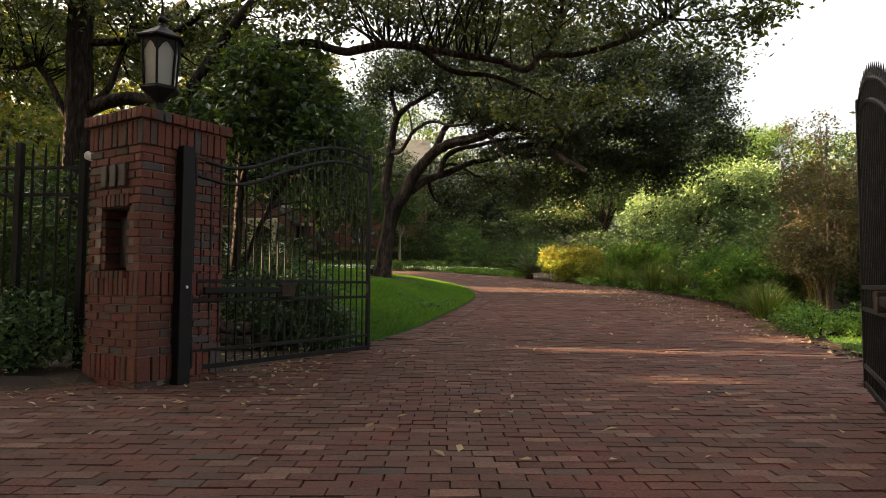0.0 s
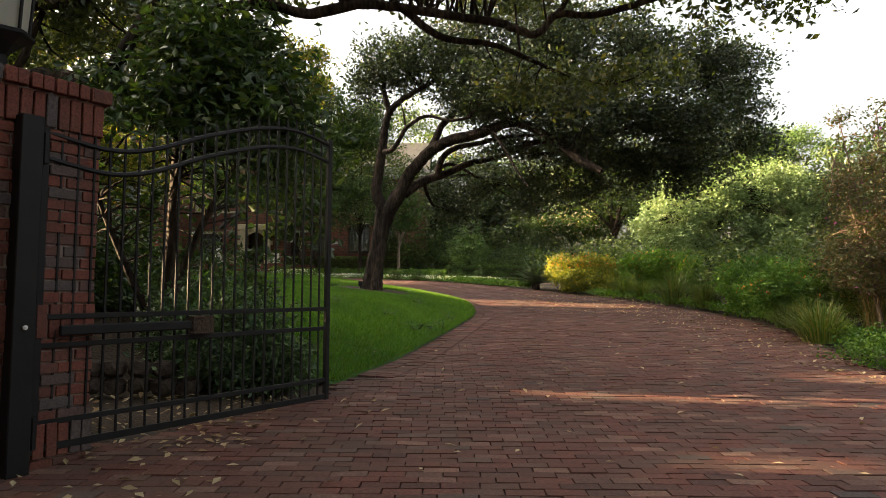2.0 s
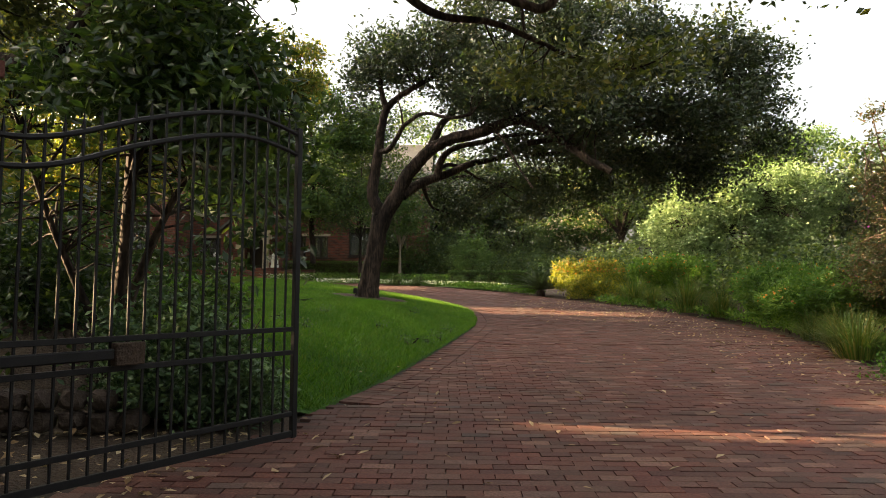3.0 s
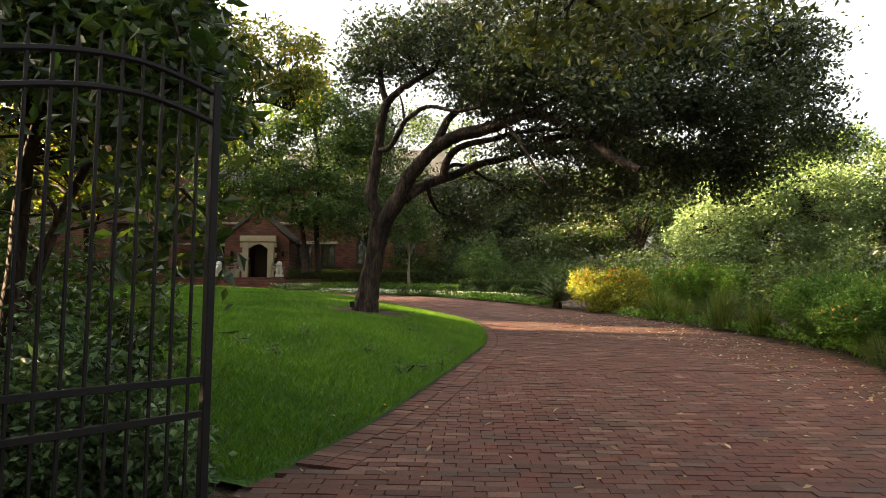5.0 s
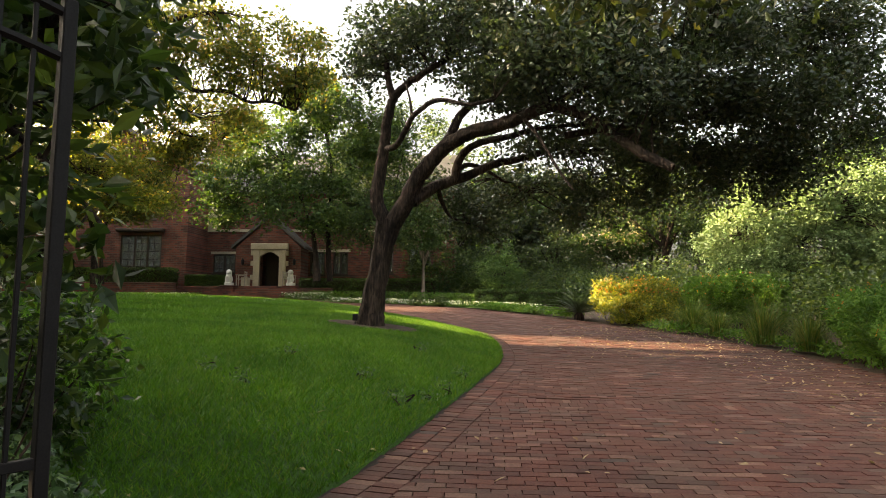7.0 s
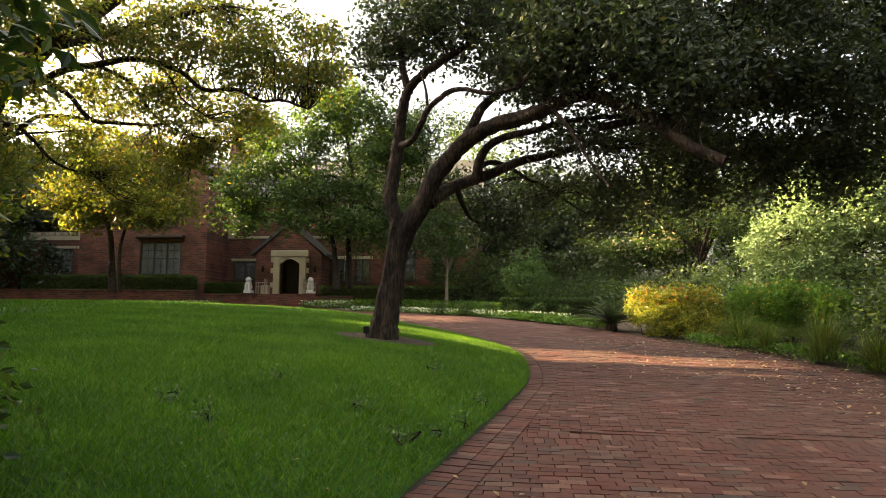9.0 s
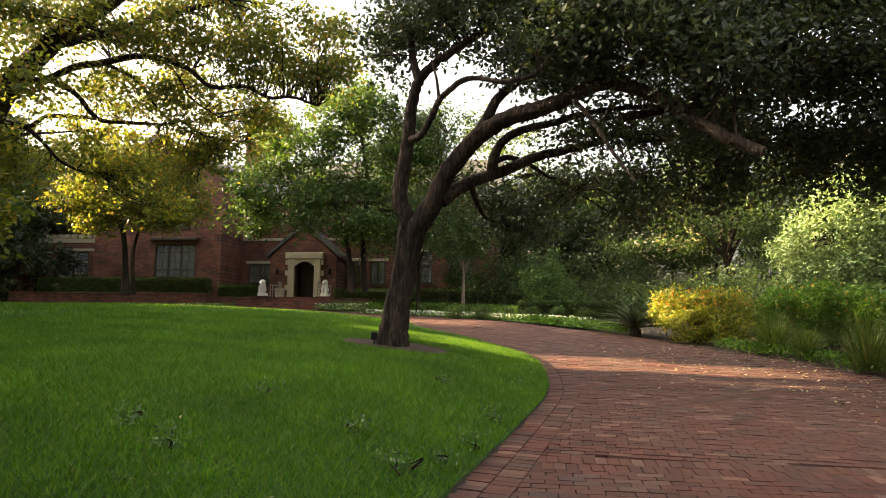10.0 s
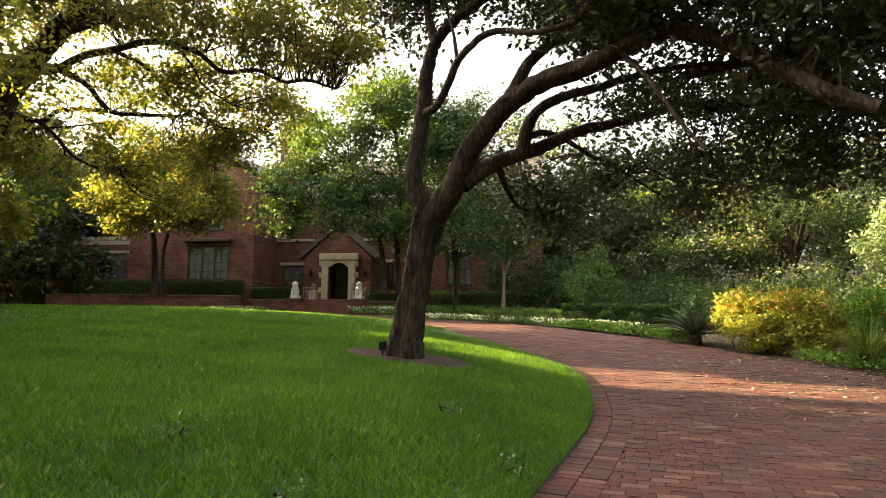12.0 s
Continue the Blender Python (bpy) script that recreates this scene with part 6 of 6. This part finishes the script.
def lion(x, y, z):
    """Seated stone guardian as one plain turned and pinched shape on its plinth."""
    bm = boxm(-0.19, 0.19, -0.24, 0.24, 0.0, 0.16, 0.02)
    for c, r, s in (((0, 0.06, 0.34), 0.2, (0.85, 1, 1.1)), ((0, -0.04, 0.52), 0.18, (0.9, 0.9, 1.2)), ((0, -0.07, 0.72), 0.16, (1, 0.95, 0.95)), ((0, -0.20, 0.68), 0.08, (1.1, 1, 0.9))):
        b = bmesh.ops.create_icosphere(bm, subdivisions=2, radius=r)
        bmesh.ops.transform(bm, matrix=Matrix.Translation(c) @ Matrix.Diagonal((*s, 1)), verts=b["verts"])
    for sx in (-0.1, 0.1):
        b = bmesh.ops.create_cone(bm, segments=10, radius1=0.065, radius2=0.06, depth=0.34, cap_ends=True)
        bmesh.ops.translate(bm, vec=(sx, -0.16, 0.32), verts=b["verts"])
    ob = part("stone_statue", bm, WHITE)
    ob.matrix_basis = pose(x, y, z)
    return tagged(ob, "white stone statue on a brick pedestal", "statue", "stone statues")


lion(-13.3, 39.6, 2.51)
lion(-9.9, 39.6, 2.51)


def bench(x, y, z, turn):
    root = thing("garden_bench", (x, y, z), turn)
    for sx in (-0.32, 0.27):
        for sy in (-0.25, 0.2):
            part("leg", boxm(sx, sx + 0.05, sy, sy + 0.05, 0.0, 0.62 if sy < 0 else 0.85, 0.005), TEAK, root)
        part("armrest", boxm(sx - 0.01, sx + 0.06, -0.28, 0.25, 0.622, 0.655, 0.005), TEAK, root)
    for k in range(4):
        part("seat_slat", boxm(-0.27, 0.27, -0.25 + k * 0.115, -0.15 + k * 0.115, 0.40, 0.43, 0.004), TEAK, root)
    for k in range(3):
        part("back_slat", boxm(-0.27, 0.27, 0.215, 0.235, 0.5 + k * 0.12, 0.58 + k * 0.12, 0.004), TEAK, root)
    return tagged(root, "weathered grey teak garden chair on the terrace", "chair", "terrace chairs")


bench(-13.0, 40.6, 2.49, -80)
bench(-10.3, 40.6, 2.49, 80)
part_box = thing("stone_box", (-12.75, 40.55, 2.49))
part("body", boxm(-0.2, 0.2, -0.2, 0.2, 0, 0.5, 0.02), STONE, part_box)
tagged(part_box, "pale stone planter box beside the door", "planter")
clipped_hedge("clipped_hedge", "long clipped hedge on the planter before the bay", -26.0, -16.4, 39.6, 0.9, 2.5, 3.4, 200, n=15000, size=0.085)
clipped_hedge("clipped_hedge", "clipped hedge beside the statue", -15.9, -13.7, 40.2, 0.7, 2.3, 3.05, 201, n=9000, size=0.07)
clipped_hedge("clipped_hedge", "clipped hedge along the house front", -9.5, -2.0, 40.3, 0.8, 1.9, 2.9, 202, n=12000, size=0.085)
clipped_hedge("clipped_hedge", "dark hedge at the end of the wing", -34, -28, 39.4, 0.9, 2.0, 3.3, 203, FARLEAF, n=14000, size=0.07)
flower_bed("border_plants", "pale strappy border plants before the hedge", [(-27, 39.15), (-22, 39.15), (-16.3, 39.2)], 0.1, 2600, 204, None, 0.9)
flower_bed("white_flowers", "small white flowers below the planter wall", [(-17.2, 38.3), (-16.0, 38.4), (-15, 38.5)], 0.35, 700, 205, WHITEBLOOM, 0.25)
flower_bed("groundcover", "dark green groundcover below the planter wall", [(-24, 38.2), (-19, 38.3), (-14.4, 38.6)], 0.35, 4200, 206, None, 0.3)
iron_fence((9.0, 35.5, 1.6), -18, 4)

# ---------------------------------------------------------------- tree ring and fallen leaves
# bare soil and a patch of shade, drawn together as one dark disc
ring = bmesh.new()
bmesh.ops.create_circle(ring, cap_ends=True, segments=40, radius=1.0)
bmesh.ops.triangulate(ring, faces=ring.faces)
bmesh.ops.subdivide_edges(ring, edges=ring.edges, cuts=3, use_grid_fill=True)
for v in ring.verts:
    x, y = -1.65 + v.co.x * 0.92, 17.95 + v.co.y * 0.55
    v.co = (x, y, ground_z(x, y) + 0.02)
tagged(part("soil_shade_ring", ring, RING), "bare brown soil ring round the oak trunk, with shade painted in", "soil", kind="structure")


def scattered(name, label, n, seed, boxes, size, lift=0.012):
    rng = np.random.default_rng(seed)
    pts = []
    for x0, x1, y0, y1, share in boxes:
        k = int(n * share)
        x, y = rng.uniform(x0, x1, k), rng.uniform(y0, y1, k)
        pts.append(np.column_stack([x, y, ground_np(x, y) + lift]))
    pts = np.vstack(pts)
    a = rng.uniform(0, 2 * np.pi, len(pts))
    s = size * rng.uniform(0.5, 1.3, len(pts))
    d, e = np.stack([np.cos(a), np.sin(a), rng.normal(0, 0.25, len(a))], 1) * s[:, None], np.stack([-np.sin(a), np.cos(a), rng.normal(0, 0.25, len(a))], 1) * s[:, None] * 0.5
    up = np.array([0, 0, 1.0]) * s[:, None] * 0.15
    v = np.stack([pts - d, pts + e + up, pts + d, pts - e + up], 1).reshape(-1, 3)
    return tagged(part(name, np_mesh(name, v, np.arange(len(v)).reshape(-1, 4), DEADLEAF), None), label, "leaves", kind="stuff")


scattered("fallen_leaves", "dry fallen leaves on the brick drive and beds", 2300, 300,
          [(-4, -1, 4.2, 6.2, 0.10), (-2, 5, 3, 12, 0.10), (4.2, 6.2, 10, 22, 0.28), (2.0, 5.6, 17, 23, 0.22), (-3.4, -1.2, 5.9, 8.2, 0.15), (4.5, 6.2, 6.5, 10, 0.12)], 0.036)

uplight = thing("garden_uplight", (-1.97, 17.78, ground_z(-1.97, 17.78)))
part("stake", boxm(-0.012, 0.012, -0.012, 0.012, -0.08, 0.08, 0.002), IRON, uplight)
part("lamp_head", boxm(-0.05, 0.05, -0.035, 0.035, 0.082, 0.21, 0.01), IRON, uplight)
tagged(uplight, "small dark garden uplight beside the oak trunk", "garden light")

# ---------------------------------------------------------------- grass on the lawn
def lawn_grass(n, x0, x1, y0, y1, height, width, seed, poly):
    rng = np.random.default_rng(seed)
    x, y = rng.uniform(x0, x1, n), rng.uniform(y0, y1, n)
    keep = inside(poly, x, y) & (((x + 1.65) / 0.90) ** 2 + ((y - 17.95) / 0.53) ** 2 > 1)
    x, y = x[keep], y[keep]
    k = len(x)
    c = np.column_stack([x, y, ground_np(x, y)])
    a = rng.uniform(0, 2 * np.pi, k)
    h = height * rng.uniform(0.5, 1.25, k)
    side = np.stack([np.cos(a), np.sin(a), 0 * a], 1) * width / 2
    tip = c + np.column_stack([rng.normal(0, 0.75, k) * h, rng.normal(0, 0.75, k) * h, h])
    return np.stack([c - side, c + side, tip], 1).reshape(-1, 3)


blades = np.vstack([lawn_grass(230000, -6.5, 1.0, 8.4, 16, 0.055, 0.0095, 400, LAWN), lawn_grass(170000, -9.0, 1.0, 15, 24, 0.055, 0.013, 401, LAWN), lawn_grass(90000, -22, -3.0, 12, 36, 0.07, 0.022, 402, LAWN), lawn_grass(14000, 3.8, 8.3, 4.6, 9.1, 0.07, 0.01, 403, np.array([(3.9, 5.4), (4.6, 6.5), (5.1, 8.3), (5.4, 9.1), (6.4, 8.9), (7.6, 8.2), (8.3, 6.9), (8.0, 5.6), (6.6, 4.8), (4.9, 4.6)]))])
tagged(part("grass_blades", np_mesh("grass_blades", blades, np.arange(len(blades)).reshape(-1, 3), BLADE), None), "bright green grass blades of the lawn", "grass", kind="stuff")
weeds_at = [(-0.35, 11.9), (-0.1, 12.3), (-0.75, 12.3), (0.05, 12.9), (-1.6, 11.1), (-0.4, 14.6), (0.2, 13.9), (-1.7, 12.7), (-2.1, 11.4)]
for k, (x, y) in enumerate(weeds_at):
    shrub("weed_tuft", "small dark broad-leaved weed in the lawn", [(x, y, ground_z(x, y) + 0.05, 0.11, 0.11, 0.03)], 10, 7, 0.05, 0.038, SHRUBLEAF, 410 + k, "weed", stems=3)

# ---------------------------------------------------------------- bricks of the drive
T = np.array([[sx * a, sy * b, z] for z, a, b in ((-0.05, 1, 1), (-0.002, 1, 1), (0.0, 0.992, 0.985)) for sx, sy in ((-.5, -.5), (.5, -.5), (.5, .5), (-.5, .5))])
TF = np.array([[i + 4 * k, (i + 1) % 4 + 4 * k, (i + 1) % 4 + 4 * k + 4, i + 4 * k + 4] for k in (0, 1) for i in range(4)] + [[8, 9, 10, 11]])


def lay_bricks():
    """Centre, turn, length and width of every brick of the drive."""
    rng = np.random.default_rng(7)
    L, W = 0.208, 0.1
    rows = []
    # running bond from the street to the cross band
    for r, y in enumerate(np.arange(-3.0, 12.66, W)):
        xs = np.arange(-6.2, 6.6, L) + (L / 2 if r % 2 else 0) + rng.uniform(-.02, .02)
        rows.append(np.column_stack([xs, np.full(len(xs), y + W / 2), np.zeros(len(xs)), np.full(len(xs), L), np.full(len(xs), W)]))
    # cross band of two staggered courses of bricks on end
    xs = np.arange(0.2, 6.6, W)
    for k in range(2):
        rows.append(np.column_stack([xs + 0.05 * k, np.full(len(xs), 12.68 + (k + 0.5) * L), np.full(len(xs), math.pi / 2), np.full(len(xs), L), np.full(len(xs), W)]))
    # running bond beyond, its rows a little askew
    askew = math.radians(-4.0)
    for r, y in enumerate(np.arange(9.0, 42.0, W)):
        xs = np.arange(-18, 12, L) + (L / 2 if r % 2 else 0) + rng.uniform(-.02, .02)
        q = np.column_stack([xs * math.cos(askew) - y * math.sin(askew), xs * math.sin(askew) + y * math.cos(askew)])
        q = q[(q[:, 1] > 13.15) & (q[:, 1] < 38.5) & (q[:, 0] > -16) & (q[:, 0] < 7)]
        rows.append(np.column_stack([q, np.full(len(q), askew), np.full(len(q), L), np.full(len(q), W)]))
    b = np.vstack(rows)
    b = np.column_stack([b, np.where((b[:, 1] > 13.1) & (b[:, 1] < 13.3) & (np.abs(b[:, 2]) < 1), -0.006, 0.0)])
    b = b[inside(DRIVE, b[:, 0], b[:, 1])]
    near = edge_gap(LEFT, b[:, 0], b[:, 1])
    b = b[(near > 0.34) | (b[:, 1] < 8.7)]
    b = b[edge_gap(RIGHT, b[:, 0], b[:, 1]) > 0.06]
    # two courses that follow the lawn's edge
    seg = np.linalg.norm(np.diff(LEFT, axis=0), axis=1)
    run = np.concatenate([[0], np.cumsum(seg)])
    edge = []
    for at_, dist in ((0.11, 0.105), (0.32, 0.104)):
        for s_ in np.arange(0.6, run[-1] - 14, dist):
            p = np.array([np.interp(s_, run, LEFT[:, 0]), np.interp(s_, run, LEFT[:, 1])])
            p2 = np.array([np.interp(s_ + 0.05, run, LEFT[:, 0]), np.interp(s_ + 0.05, run, LEFT[:, 1])])
            d = (p2 - p) / (np.linalg.norm(p2 - p) + 1e-9)
            nrm = np.array([d[1], -d[0]])
            q = p + nrm * at_
            edge.append((*q, math.atan2(nrm[1], nrm[0]), L, 0.1, 0.007))
    return np.vstack([b, np.array(edge)]), rng


bricks, brng = lay_bricks()
bz = rise(bricks[:, 1]) + bricks[:, 5] + brng.normal(0, 0.002, len(bricks))
slope = (rise(bricks[:, 1] + 0.1) - rise(bricks[:, 1] - 0.1)) / 0.2
picked = (np.abs(bricks[:, 0] - 0.75) < 0.95) & (bricks[:, 1] > 9.2) & (bricks[:, 1] < 12.0)
rest = ~picked
ct, st_ = np.cos(bricks[:, 2] + brng.normal(0, 0.012, len(bricks))), np.sin(bricks[:, 2] + brng.normal(0, 0.012, len(bricks)))
lw = np.column_stack([bricks[:, 3] - brng.uniform(0.003, 0.011, len(bricks)), bricks[:, 4] - brng.uniform(0.003, 0.009, len(bricks))])
tx, ty = T[None, :, 0] * lw[:, :1], T[None, :, 1] * lw[:, 1:]
wx, wy = bricks[:, :1] + tx * ct[:, None] - ty * st_[:, None], bricks[:, 1:2] + tx * st_[:, None] + ty * ct[:, None]
tilt = brng.normal(0, 0.008, (len(bricks), 2))
wz = bz[:, None] + T[None, :, 2] + (wy - bricks[:, 1:2]) * slope[:, None] + (wx - bricks[:, :1]) * tilt[:, :1] + (wy - bricks[:, 1:2]) * tilt[:, 1:]
bv = np.stack([wx, wy, wz], -1)[rest]
bf = (TF[None] + (np.arange(len(bv)) * 12)[:, None, None]).reshape(-1, 4)
tagged(part("paving", np_mesh("paving", bv.reshape(-1, 3), bf, PAVER), None, drive), "weathered red clay paving bricks", kind="stuff")
one = np_mesh("brick", T * np.array([0.2, 0.092, 1]), TF, PAVER)
for (x, y, a, ln, wd, up), z, sl in zip(bricks[picked], bz[picked], slope[picked]):
    b = part("brick", one, None, drive)
    b.matrix_basis = pose(x, y, z, math.degrees(math.atan(sl)) + brng.normal(0, 0.6), brng.normal(0, 0.6), math.degrees(a) + brng.normal(0, 0.6))
